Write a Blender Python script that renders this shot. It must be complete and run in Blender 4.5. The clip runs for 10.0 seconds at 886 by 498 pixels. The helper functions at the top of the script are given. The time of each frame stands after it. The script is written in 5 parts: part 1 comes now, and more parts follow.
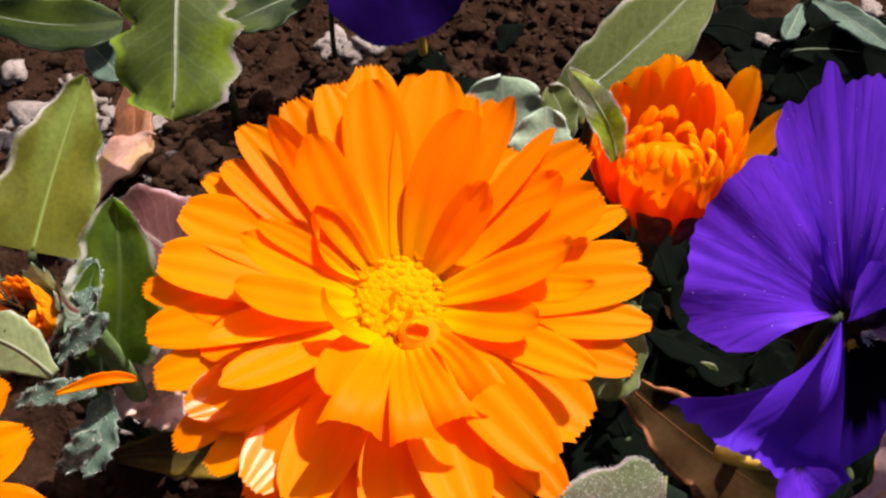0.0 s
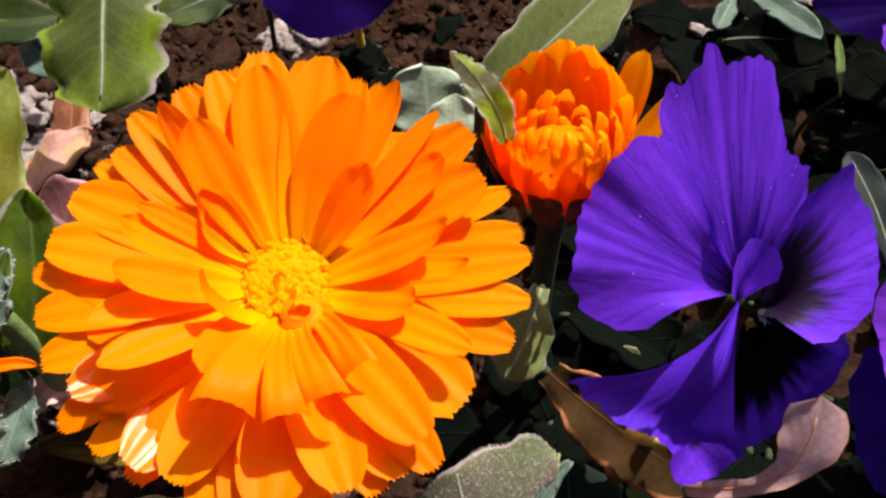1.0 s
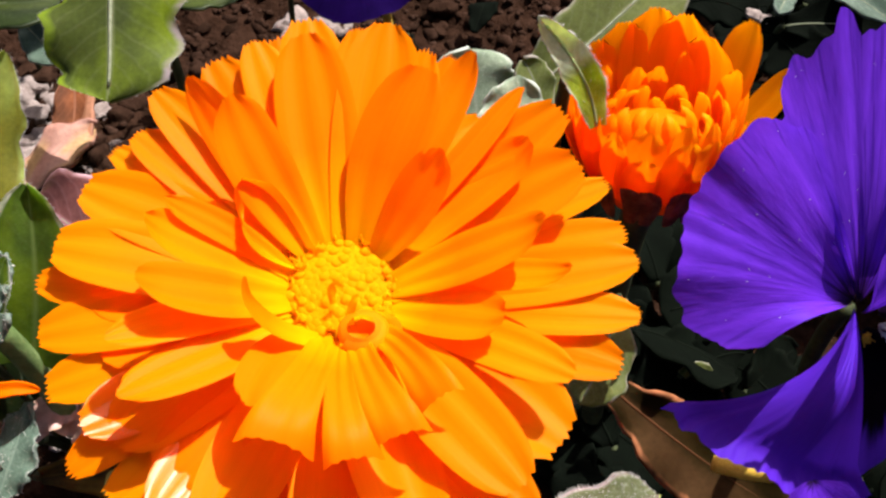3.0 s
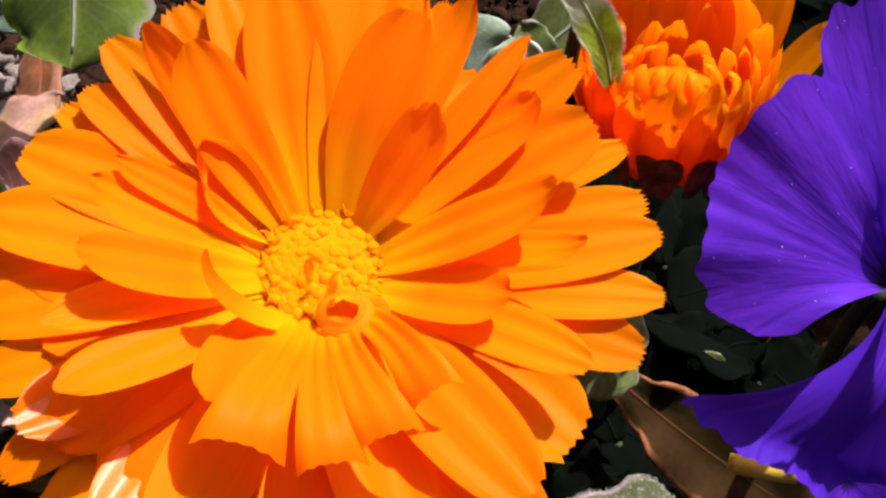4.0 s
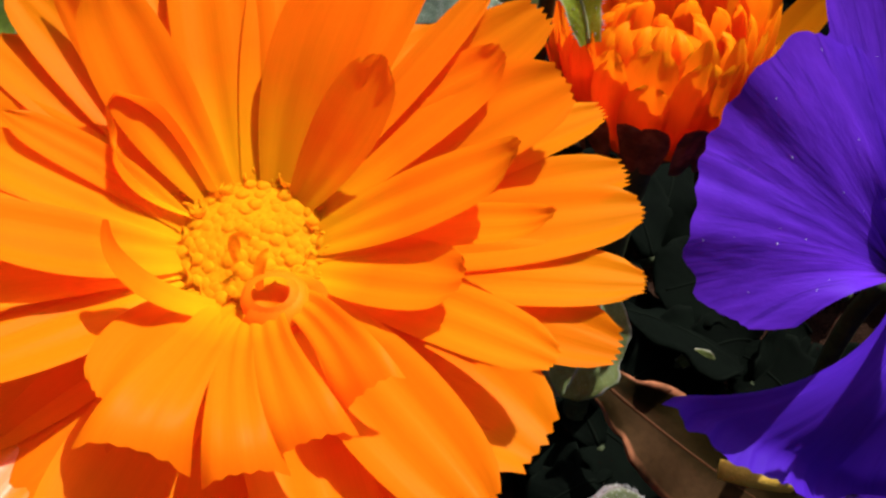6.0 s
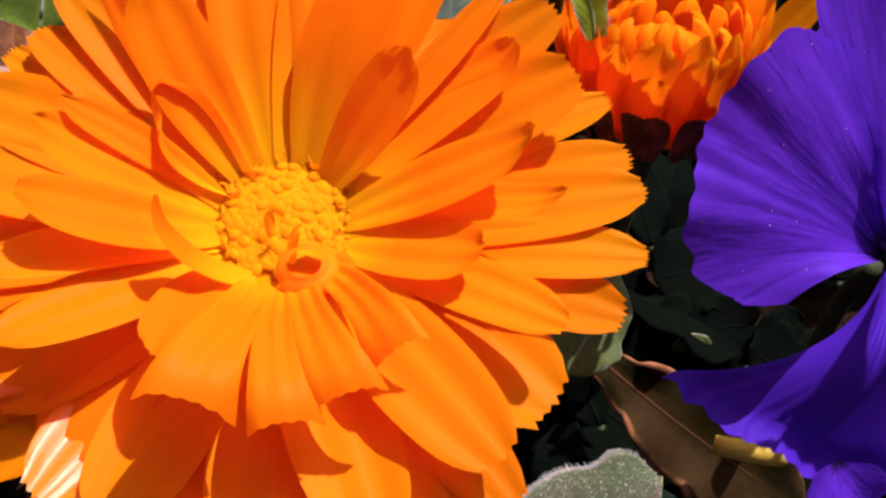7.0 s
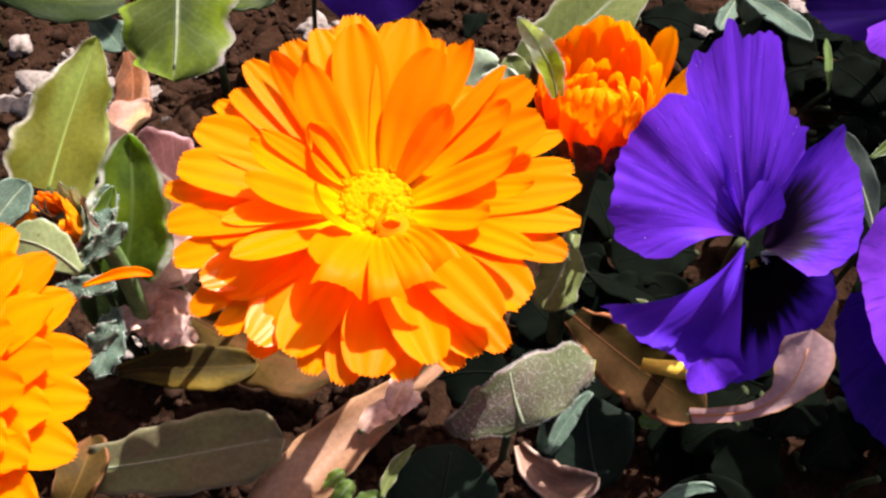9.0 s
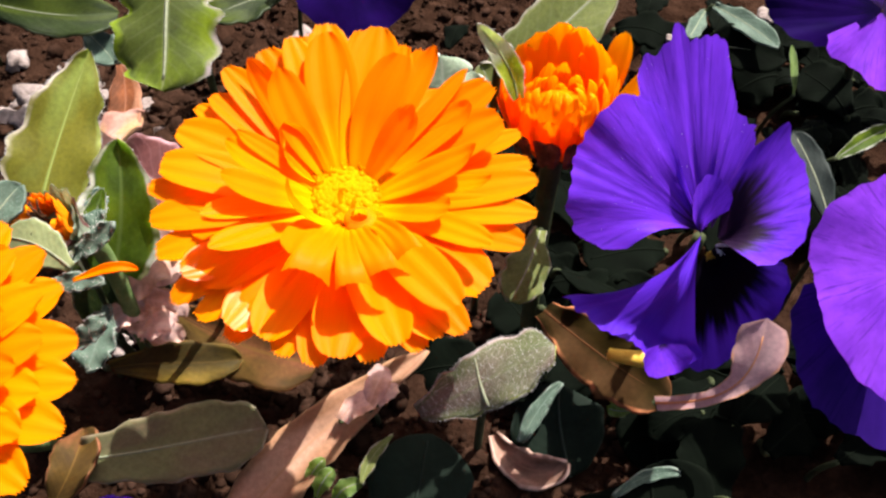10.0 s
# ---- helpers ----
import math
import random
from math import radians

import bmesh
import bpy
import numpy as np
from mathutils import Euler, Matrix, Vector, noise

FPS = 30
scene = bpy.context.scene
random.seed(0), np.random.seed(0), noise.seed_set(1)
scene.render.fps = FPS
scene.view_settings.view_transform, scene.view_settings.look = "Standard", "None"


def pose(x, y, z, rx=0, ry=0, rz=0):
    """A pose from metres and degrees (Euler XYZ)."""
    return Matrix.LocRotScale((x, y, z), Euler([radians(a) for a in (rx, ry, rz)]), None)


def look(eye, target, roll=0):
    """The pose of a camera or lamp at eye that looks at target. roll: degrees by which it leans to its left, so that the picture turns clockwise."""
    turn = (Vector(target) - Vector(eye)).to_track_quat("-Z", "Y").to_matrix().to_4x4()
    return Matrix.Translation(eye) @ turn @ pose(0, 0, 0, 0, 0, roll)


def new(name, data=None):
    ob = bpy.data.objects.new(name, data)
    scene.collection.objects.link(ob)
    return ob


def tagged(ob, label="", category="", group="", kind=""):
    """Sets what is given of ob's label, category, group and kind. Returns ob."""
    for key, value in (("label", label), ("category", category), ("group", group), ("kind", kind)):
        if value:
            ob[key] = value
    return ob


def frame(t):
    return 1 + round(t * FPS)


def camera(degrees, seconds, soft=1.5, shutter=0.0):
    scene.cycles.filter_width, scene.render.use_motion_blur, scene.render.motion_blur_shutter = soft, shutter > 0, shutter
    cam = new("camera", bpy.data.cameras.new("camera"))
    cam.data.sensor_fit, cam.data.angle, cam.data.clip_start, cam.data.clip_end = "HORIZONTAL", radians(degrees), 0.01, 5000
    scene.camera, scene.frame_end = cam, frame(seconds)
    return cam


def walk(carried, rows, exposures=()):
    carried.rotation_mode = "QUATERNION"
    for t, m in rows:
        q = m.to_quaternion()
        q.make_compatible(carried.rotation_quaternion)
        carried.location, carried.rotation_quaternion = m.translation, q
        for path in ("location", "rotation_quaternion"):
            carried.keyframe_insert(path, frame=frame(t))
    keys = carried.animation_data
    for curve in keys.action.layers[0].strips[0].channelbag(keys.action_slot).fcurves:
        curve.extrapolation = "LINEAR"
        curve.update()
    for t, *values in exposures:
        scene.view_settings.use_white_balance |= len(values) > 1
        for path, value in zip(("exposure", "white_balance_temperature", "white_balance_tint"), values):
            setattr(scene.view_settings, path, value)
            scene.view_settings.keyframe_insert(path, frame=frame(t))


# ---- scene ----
cam = camera(49.7, 10.0, 2.5)
METRES, EYE, TILT, LEAN, TURN = 0.165, 0.18, -52.0, 0.0, 0.0
ROWS = [
    (0.0, 0.0, 0.0, 0.0, 0.0, 0.0, -0.0),
    (0.5, 0.0282, 0.0123, -0.0119, -0.36, -0.12, 0.38),
    (1.0, 0.0801, -0.0123, -0.0143, -0.62, -0.05, 0.66),
    (1.5, 0.0563, -0.0283, -0.0239, -0.96, 0.16, 0.88),
    (2.0, 0.0429, -0.0112, -0.0303, -1.0, 0.13, 0.94),
    (2.2, 0.0296, 0.0288, -0.0207, -1.03, 0.24, 0.81),
    (3.3, 0.0228, 0.1357, -0.0272, -0.82, 0.27, 0.68),
    (3.5, 0.0234, 0.1566, -0.0358, -1.34, -0.02, 0.68),
    (4.0, 0.0208, 0.192, -0.0254, -1.54, -0.28, 0.51),
    (4.5, 0.0429, 0.2212, -0.0292, -1.63, -0.28, 0.22),
    (5.0, 0.0502, 0.2599, -0.0353, -1.84, -0.4, 0.17),
    (5.5, 0.0386, 0.255, -0.0396, -1.93, -0.37, 0.01),
    (6.0, 0.0441, 0.2611, -0.0369, -1.95, -0.34, 0.02),
    (6.2, 0.0341, 0.2593, -0.041, -2.1, -1.22, -0.22),
    (7.3, 0.0301, 0.1683, -0.0573, -2.15, -0.15, -0.24),
    (7.5, 0.0278, 0.1119, -0.0679, -2.11, -0.39, -0.4),
    (8.0, 0.0214, -0.0174, -0.1063, -2.1, 0.11, -0.62),
    (8.5, 0.0076, -0.1213, -0.1075, -2.0, 0.95, -0.69),
    (9.0, -0.0007, -0.1596, -0.0999, -1.95, 1.22, -0.91),
    (9.5, 0.0257, -0.2039, -0.1109, -1.89, 1.77, -0.78),
    (10.0, 0.0336, -0.2187, -0.125, -1.78, 2.19, -0.38),
]
EXPOSURES = [(0.0, 1.1, 6500, 10), (1.0, 1.2, 6500, 10), (2.2, 1.5, 6500, 10), (3.4, 1.1, 6400, 10), (4.5, 0.88, 6200, 10), (5.5, 0.72, 6050, 10), (7.4, 0.74, 6050, 10), (8.0, 1.15, 6300, 10), (8.6, 1.6, 6500, 10), (10.0, 1.65, 6500, 10)]
walk(cam, [(t, pose(0, 0, EYE, TILT, LEAN, TURN) @ pose(METRES * x, METRES * y, METRES * z, 90 + pitch, roll, yaw)) for t, x, y, z, yaw, pitch, roll in ROWS], EXPOSURES)

# ---- light ----
SUN = Vector((0.35, 0.36, 0.87)).normalized()
world = bpy.data.worlds.new("sky")
scene.world = world
world.use_nodes = True
wn = world.node_tree.nodes
sky = wn.new("ShaderNodeTexSky")
sky.sky_type, sky.sun_disc = "NISHITA", False
sky.air_density, sky.dust_density, sky.ozone_density = 0.55, 7.0, 0.5
sky.sun_elevation = math.asin(SUN.z)
sky.sun_rotation = math.atan2(SUN.x, SUN.y)
wn["Background"].inputs["Strength"].default_value = 0.06
world.node_tree.links.new(sky.outputs[0], wn["Background"].inputs["Color"])
sun = new("sun", bpy.data.lights.new("sun", "SUN"))
sun.data.energy, sun.data.angle, sun.data.color = 4.6, radians(0.53), (1.0, 0.95, 0.88)
sun.matrix_world = look(SUN * 3, (0, 0, 0))

# ---- materials ----


def material(name):
    m = bpy.data.materials.new(name)
    m.use_nodes = True
    nt = m.node_tree
    return m, nt, nt.nodes["Principled BSDF"], nt.nodes["Material Output"]


def node(nt, kind, **values):
    n = nt.nodes.new(kind)
    for key, value in values.items():
        n.inputs[key.replace("_", " ")].default_value = value
    return n


def ramp(nt, source, stops, smooth=False):
    r = nt.nodes.new("ShaderNodeValToRGB")
    r.color_ramp.interpolation = "EASE" if smooth else "LINEAR"
    e = r.color_ramp.elements
    while len(e) < len(stops):
        e.new(0.5)
    for el, (at, c) in zip(e, stops):
        el.position, el.color = at, (*c, 1) if len(c) == 3 else c
    nt.links.new(source, r.inputs[0])
    return r.outputs[0]


def mix(nt, fac, a, b, mode="MIX"):
    n = nt.nodes.new("ShaderNodeMix")
    n.data_type, n.blend_type = "RGBA", mode
    for sock, v in ((n.inputs[0], fac), (n.inputs[6], a), (n.inputs[7], b)):
        if hasattr(v, "is_linked"):
            nt.links.new(v, sock)
        elif isinstance(v, (int, float)):
            sock.default_value = v
        else:
            sock.default_value = (*v, 1)
    return n.outputs[2]


def maths(nt, op, a, b=0.0):
    n = nt.nodes.new("ShaderNodeMath")
    n.operation = op
    for sock, v in zip(n.inputs, (a, b)):
        if hasattr(v, "is_linked"):
            nt.links.new(v, sock)
        else:
            sock.default_value = v
    return n.outputs[0]


def uv_of(nt):
    uv = nt.nodes.new("ShaderNodeUVMap")
    uv.uv_map = "UVMap"
    sep = nt.nodes.new("ShaderNodeSeparateXYZ")
    nt.links.new(uv.outputs[0], sep.inputs[0])
    return uv.outputs[0], sep.outputs[0], sep.outputs[1]


def stretched(nt, vec, scale, detail=3.0, freq=1.0):
    mp = nt.nodes.new("ShaderNodeMapping")
    mp.inputs["Scale"].default_value = scale
    nt.links.new(vec, mp.inputs[0])
    info = nt.nodes.new("ShaderNodeObjectInfo")
    off = nt.nodes.new("ShaderNodeVectorMath")
    off.operation = "ADD"
    nt.links.new(mp.outputs[0], off.inputs[0])
    ten = maths(nt, "MULTIPLY", info.outputs["Random"], 37.0)
    nt.links.new(ten, off.inputs[1])
    n = node(nt, "ShaderNodeTexNoise", Scale=freq, Detail=detail)
    nt.links.new(off.outputs[0], n.inputs["Vector"])
    return n.outputs["Fac"]


def solid_noise(nt, scale, detail=4.0, rough=0.6):
    co = nt.nodes.new("ShaderNodeTexCoord")
    n = node(nt, "ShaderNodeTexNoise", Scale=scale, Detail=detail, Roughness=rough)
    nt.links.new(co.outputs["Object"], n.inputs["Vector"])
    return n.outputs["Fac"]


def bump(nt, bsdf, height, distance, strength=1.0):
    b = node(nt, "ShaderNodeBump", Strength=strength, Distance=distance)
    nt.links.new(height, b.inputs["Height"])
    nt.links.new(b.outputs[0], bsdf.inputs["Normal"])
    return b


def see_through(nt, bsdf, out, colour, amount):
    """Light that comes through a thin petal or blade."""
    t = nt.nodes.new("ShaderNodeBsdfTranslucent")
    nt.links.new(colour, t.inputs["Color"])
    m = node(nt, "ShaderNodeMixShader", Fac=amount)
    nt.links.new(bsdf.outputs[0], m.inputs[1])
    nt.links.new(t.outputs[0], m.inputs[2])
    nt.links.new(m.outputs[0], out.inputs["Surface"])


def ray_petal_material(name, base, body, tip, through_amount=0.5):
    m, nt, bsdf, out = material(name)
    vec, u, v = uv_of(nt)
    along = ramp(nt, u, [(0.0, base), (0.12, base), (0.46, body), (0.82, body), (1.0, tip)])
    streak = stretched(nt, vec, (1.6, 16, 1), 4)
    fine = stretched(nt, vec, (5, 60, 1), 2)
    col = mix(nt, 0.13, along, ramp(nt, streak, [(0.3, (0.74, 0.62, 0.5)), (0.62, (1, 1, 1))]), "MULTIPLY")
    col = mix(nt, 0.12, col, ramp(nt, fine, [(0.35, (0.8, 0.72, 0.6)), (0.6, (1, 1, 1))]), "MULTIPLY")
    info = nt.nodes.new("ShaderNodeObjectInfo")
    col = mix(nt, 1.0, col, ramp(nt, info.outputs["Random"], [(0, (0.93, 0.84, 0.8)), (1, (1, 1.12, 1))]), "MULTIPLY")
    nt.links.new(col, bsdf.inputs["Base Color"])
    bsdf.inputs["Roughness"].default_value = 0.42
    bsdf.inputs["Specular IOR Level"].default_value = 0.035
    ridges = maths(nt, "ADD", maths(nt, "MULTIPLY", streak, 1.0), maths(nt, "MULTIPLY", fine, 0.35))
    bump(nt, bsdf, ridges, 0.0002, 0.16)
    see_through(nt, bsdf, out, mix(nt, 1.0, col, (1.0, 0.68, 0.3), "MULTIPLY"), through_amount)
    return m


def pansy_material(name, body, deep, blotch, blotch_from, blotch_to, amount=0.3, vein=1.0, gloss=0.12):
    m, nt, bsdf, out = material(name)
    vec, u, v = uv_of(nt)
    veins = stretched(nt, vec, (2.2, 22, 1), 4)
    thin = stretched(nt, vec, (2.6, 60, 1), 3)
    soft = stretched(nt, vec, (3, 4, 1), 3)
    col = mix(nt, ramp(nt, soft, [(0.35, (0, 0, 0)), (0.7, (1, 1, 1))]), deep, body)
    col = mix(nt, 0.3 * vein, col, ramp(nt, veins, [(0.36, (0.62, 0.55, 0.7)), (0.55, (1, 1, 1))]), "MULTIPLY")
    col = mix(nt, 0.5 * vein, col, ramp(nt, thin, [(0.34, (0.25, 0.2, 0.35)), (0.43, (1, 1, 1))]), "MULTIPLY")
    crinkle = stretched(nt, vec, (9, 30, 1), 5)
    col = mix(nt, 0.35 * vein, col, ramp(nt, crinkle, [(0.36, (0.6, 0.55, 0.68)), (0.6, (1, 1, 1))]), "MULTIPLY")
    edge = maths(nt, "ADD", u, maths(nt, "MULTIPLY", maths(nt, "SUBTRACT", veins, 0.5), 0.55))
    col = mix(nt, ramp(nt, edge, [(blotch_from, (1, 1, 1)), (blotch_to, (0, 0, 0))], True), col, blotch)
    nt.links.new(col, bsdf.inputs["Base Color"])
    bsdf.inputs["Roughness"].default_value = 0.6
    bsdf.inputs["Specular IOR Level"].default_value = gloss
    bump(nt, bsdf, maths(nt, "ADD", veins, maths(nt, "MULTIPLY", crinkle, 1.4)), 0.0004, 0.2 * vein)
    see_through(nt, bsdf, out, col, amount)
    return m


def leaf_material(name, body, dark, vein, rim, amount=0.25, fuzz=0.0, rough=0.6, blush=None, rim2=None, rim_from=0.92, glow=(1.0, 1.0, 1.0), far=None, gloss=0.15):
    m, nt, bsdf, out = material(name)
    vec, u, v = uv_of(nt)
    side = maths(nt, "ABSOLUTE", maths(nt, "SUBTRACT", v, 0.5))
    side = maths(nt, "MULTIPLY", side, 2.0)
    patch = stretched(nt, vec, (3, 2.2, 1), 4)
    grain = solid_noise(nt, 900, 5)
    col = mix(nt, ramp(nt, patch, [(0.32, (0, 0, 0)), (0.68, (1, 1, 1))]), dark, body)
    if far:
        col = mix(nt, ramp(nt, u, [(0.46, (0, 0, 0)), (0.58, (1, 1, 1))]), col, far)
    if blush:
        col = mix(nt, ramp(nt, stretched(nt, vec, (1.3, 1.5, 1), 2), [(0.48, (0, 0, 0)), (0.66, (1, 1, 1))]), col, blush)
    col = mix(nt, 0.5, col, ramp(nt, grain, [(0.3, (0.55, 0.55, 0.55)), (0.7, (1.25, 1.25, 1.25))]), "MULTIPLY")
    # side veins run outwards and forwards from the midrib
    slant = maths(nt, "SUBTRACT", maths(nt, "MULTIPLY", u, 9.0), maths(nt, "MULTIPLY", side, 2.6))
    slant = maths(nt, "ADD", slant, maths(nt, "MULTIPLY", patch, 1.2))
    saw = maths(nt, "ABSOLUTE", maths(nt, "SUBTRACT", maths(nt, "FRACT", slant), 0.5))
    col = mix(nt, ramp(nt, saw, [(0.0, (0.12, 0.12, 0.12)), (0.14, (0, 0, 0))]), col, vein)
    col = mix(nt, ramp(nt, side, [(0.0, (0.8, 0.8, 0.8)), (0.07, (0, 0, 0))]), col, vein)
    wob = maths(nt, "ADD", side, maths(nt, "MULTIPLY", maths(nt, "SUBTRACT", patch, 0.5), 0.12))
    col = mix(nt, maths(nt, "MULTIPLY", ramp(nt, wob, [(rim_from, (0, 0, 0)), (min(0.99, rim_from + 0.1), (0.9, 0.9, 0.9))]), ramp(nt, stretched(nt, vec, (9, 3, 1), 3), [(0.38, (0.15, 0.15, 0.15)), (0.6, (1, 1, 1))])), col, mix(nt, maths(nt, "GREATER_THAN", v, 0.5), rim, rim2) if rim2 else rim)
    if fuzz:
        speck = solid_noise(nt, 3600, 3, 0.7)
        col = mix(nt, ramp(nt, speck, [(0.56, (0, 0, 0)), (0.7, (fuzz, fuzz, fuzz))]), col, (0.75, 0.78, 0.76))
    nt.links.new(col, bsdf.inputs["Base Color"])
    bsdf.inputs["Roughness"].default_value = rough
    bsdf.inputs["Specular IOR Level"].default_value = gloss
    bsdf.inputs["Sheen Weight"].default_value = fuzz * 0.12
    h = maths(nt, "ADD", maths(nt, "MULTIPLY", grain, 0.5), maths(nt, "MULTIPLY", saw, -0.5))
    bump(nt, bsdf, h, 0.0003, 0.32)
    see_through(nt, bsdf, out, mix(nt, 1.0, col, glow, "MULTIPLY"), amount)
    return m


def plain_material(name, a, b, scale, rough=0.7, relief=0.0005, amount=0.0, c=None):
    m, nt, bsdf, out = material(name)
    n = solid_noise(nt, scale)
    stops = [(0.3, a), (0.7, b)] if c is None else [(0.28, a), (0.5, b), (0.74, c)]
    col = ramp(nt, n, stops)
    fine = solid_noise(nt, scale * 6, 5)
    col = mix(nt, 0.5, col, ramp(nt, fine, [(0.3, (0.6, 0.6, 0.6)), (0.7, (1.2, 1.2, 1.2))]), "MULTIPLY")
    nt.links.new(col, bsdf.inputs["Base Color"])
    bsdf.inputs["Roughness"].default_value = rough
    bsdf.inputs["Specular IOR Level"].default_value = 0.12
    bump(nt, bsdf, maths(nt, "ADD", n, maths(nt, "MULTIPLY", fine, 0.4)), relief, 0.7)
    if amount:
        see_through(nt, bsdf, out, col, amount)
    return m


ORANGE = ray_petal_material("orange petal", (0.97, 0.48, 0.0001), (0.95, 0.265, 0.0001), (0.95, 0.245, 0.0001), 0.56)
GLOSSY = ray_petal_material("glossy petal", (0.97, 0.36, 0.001), (0.95, 0.27, 0.001), (0.95, 0.27, 0.001), 0.55)
GLOSSY.node_tree.nodes["Principled BSDF"].inputs["Specular IOR Level"].default_value = 0.4
GLOSSY.node_tree.nodes["Principled BSDF"].inputs["Roughness"].default_value = 0.32
# yellower tips over deeper feet: light caught by the tips is in the colour
DEEP_ORANGE = ray_petal_material("deep orange petal", (0.95, 0.28, 0.001), (0.96, 0.31, 0.001), (0.97, 0.4, 0.001), 0.58)
FLORET = plain_material("yellow floret", (0.97, 0.43, 0.0005), (0.98, 0.53, 0.001), 320, 0.6, 0.0001, 0.62)
FLORET.node_tree.nodes["Principled BSDF"].inputs["Specular IOR Level"].default_value = 0.02
SHRIVELLED = plain_material("shrivelled petal", (0.85, 0.22, 0.003), (0.95, 0.34, 0.003), 300, 0.6, 0.0003, 0.3)
STRAND = plain_material("dried strand", (0.02, 0.012, 0.008), (0.07, 0.03, 0.012), 400)
PURPLE = pansy_material("purple petal", (0.142, 0.024, 0.62), (0.104, 0.018, 0.49), (0.012, 0.003, 0.03), 0.04, 0.26)
# darker, plainer copy of PURPLE: shade from the upper petals is in the colour
SHADED_PURPLE = pansy_material("shaded plain purple petal", (0.074, 0.014, 0.42), (0.06, 0.012, 0.36), (0.045, 0.009, 0.27), 0.0, 0.1, 0.25, 0.3, 0.05)
BLOTCHED = pansy_material("blotched purple petal", (0.08, 0.018, 0.48), (0.05, 0.012, 0.34), (0.002, 0.001, 0.004), 0.56, 0.84, 0.2, 0.6, 0.02)
WING = pansy_material("side petal", (0.15, 0.026, 0.66), (0.105, 0.017, 0.52), (0.012, 0.004, 0.02), 0.42, 0.78)
PALE_PURPLE = pansy_material("light purple petal", (0.24, 0.045, 0.68), (0.18, 0.03, 0.58), (0.1, 0.02, 0.3), 0.0, 0.12)
# petals that stand in shade: the shade is put into these two dark tones
INDIGO_SHADE = pansy_material("shaded indigo petal", (0.012, 0.0025, 0.065), (0.007, 0.002, 0.04), (0.004, 0.002, 0.02), 0.05, 0.3, 0.2, 0.5, 0.01)
NAVY_SHADE = pansy_material("shaded navy petal", (0.04, 0.007, 0.22), (0.026, 0.005, 0.15), (0.008, 0.003, 0.05), 0.05, 0.3)
SAGE = leaf_material("sage leaf", (0.062, 0.082, 0.012), (0.034, 0.05, 0.01), (0.2, 0.22, 0.12), (0.17, 0.25, 0.01), 0.4, 0.02, 0.6, (0.15, 0.21, 0.008), (0.3, 0.24, 0.27), 0.84, (1.1, 1.3, 0.3))
LIME = leaf_material("yellow-green leaf", (0.17, 0.165, 0.016), (0.12, 0.118, 0.012), (0.165, 0.165, 0.03), (0.3, 0.36, 0.1), 0.5, 0.03, 0.6, (0.2, 0.26, 0.05), (0.62, 0.55, 0.52), 0.84, (1.3, 1.5, 0.35))
GREEN = leaf_material("green leaf", (0.08, 0.135, 0.01), (0.034, 0.062, 0.008), (0.13, 0.18, 0.05), (0.5, 0.5, 0.48), 0.5, 0.03, 0.6, (0.12, 0.18, 0.008), (0.66, 0.64, 0.62), 0.8, (1.2, 1.5, 0.3))
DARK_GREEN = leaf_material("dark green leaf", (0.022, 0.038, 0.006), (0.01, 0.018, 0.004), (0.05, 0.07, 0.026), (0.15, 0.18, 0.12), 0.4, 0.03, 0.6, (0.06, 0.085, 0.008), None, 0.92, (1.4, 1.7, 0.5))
VELVET = leaf_material("velvet leaf", (0.12, 0.132, 0.06), (0.085, 0.1, 0.05), (0.125, 0.135, 0.07), (0.28, 0.32, 0.06), 0.3, 0.45, 0.65, (0.13, 0.098, 0.08), (0.38, 0.3, 0.34), 0.92, (1.2, 1.3, 0.7))
PALE = leaf_material("pale leaf", (0.145, 0.17, 0.045), (0.105, 0.128, 0.034), (0.25, 0.27, 0.18), (0.36, 0.32, 0.3), 0.4, 0.08, 0.6, None, None, 0.92, (1.25, 1.35, 0.4))
SMOOTH = leaf_material("smooth leaf", (0.24, 0.28, 0.13), (0.2, 0.24, 0.11), (0.26, 0.3, 0.15), (0.5, 0.5, 0.42), 0.35, 0.05, 0.6, None, None, 0.94)
TEAL = leaf_material("blue-green leaf", (0.075, 0.115, 0.085), (0.045, 0.075, 0.055), (0.12, 0.16, 0.13), (0.17, 0.21, 0.18), 0.15, 0.15)
MAROON = leaf_material("maroon leaf", (0.17, 0.062, 0.058), (0.12, 0.045, 0.044), (0.42, 0.22, 0.26), (0.5, 0.32, 0.36), 0.25, 0.03, 0.55, (0.13, 0.1, 0.03), None, 0.9)
DUSK = leaf_material("dull leaf", (0.14, 0.145, 0.065), (0.115, 0.115, 0.055), (0.17, 0.14, 0.11), (0.26, 0.21, 0.15), 0.2, 0.03, 0.5, (0.13, 0.095, 0.062))
DOWNY = leaf_material("downy leaf", (0.25, 0.31, 0.22), (0.19, 0.25, 0.17), (0.3, 0.34, 0.27), (0.44, 0.46, 0.42), 0.3, 0.4, 0.7, None, None, 0.88, (1.1, 1.2, 0.8))
# green lowered until sunlit leaves look shaded; the shade is in the colour
SHADE_LEAF = leaf_material("shaded pansy leaf", (0.0095, 0.0165, 0.0115), (0.0055, 0.0105, 0.007), (0.011, 0.018, 0.013), (0.028, 0.04, 0.032), 0.25, 0.0, 0.65, gloss=0.07)
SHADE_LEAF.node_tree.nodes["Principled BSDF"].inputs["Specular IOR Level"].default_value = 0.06
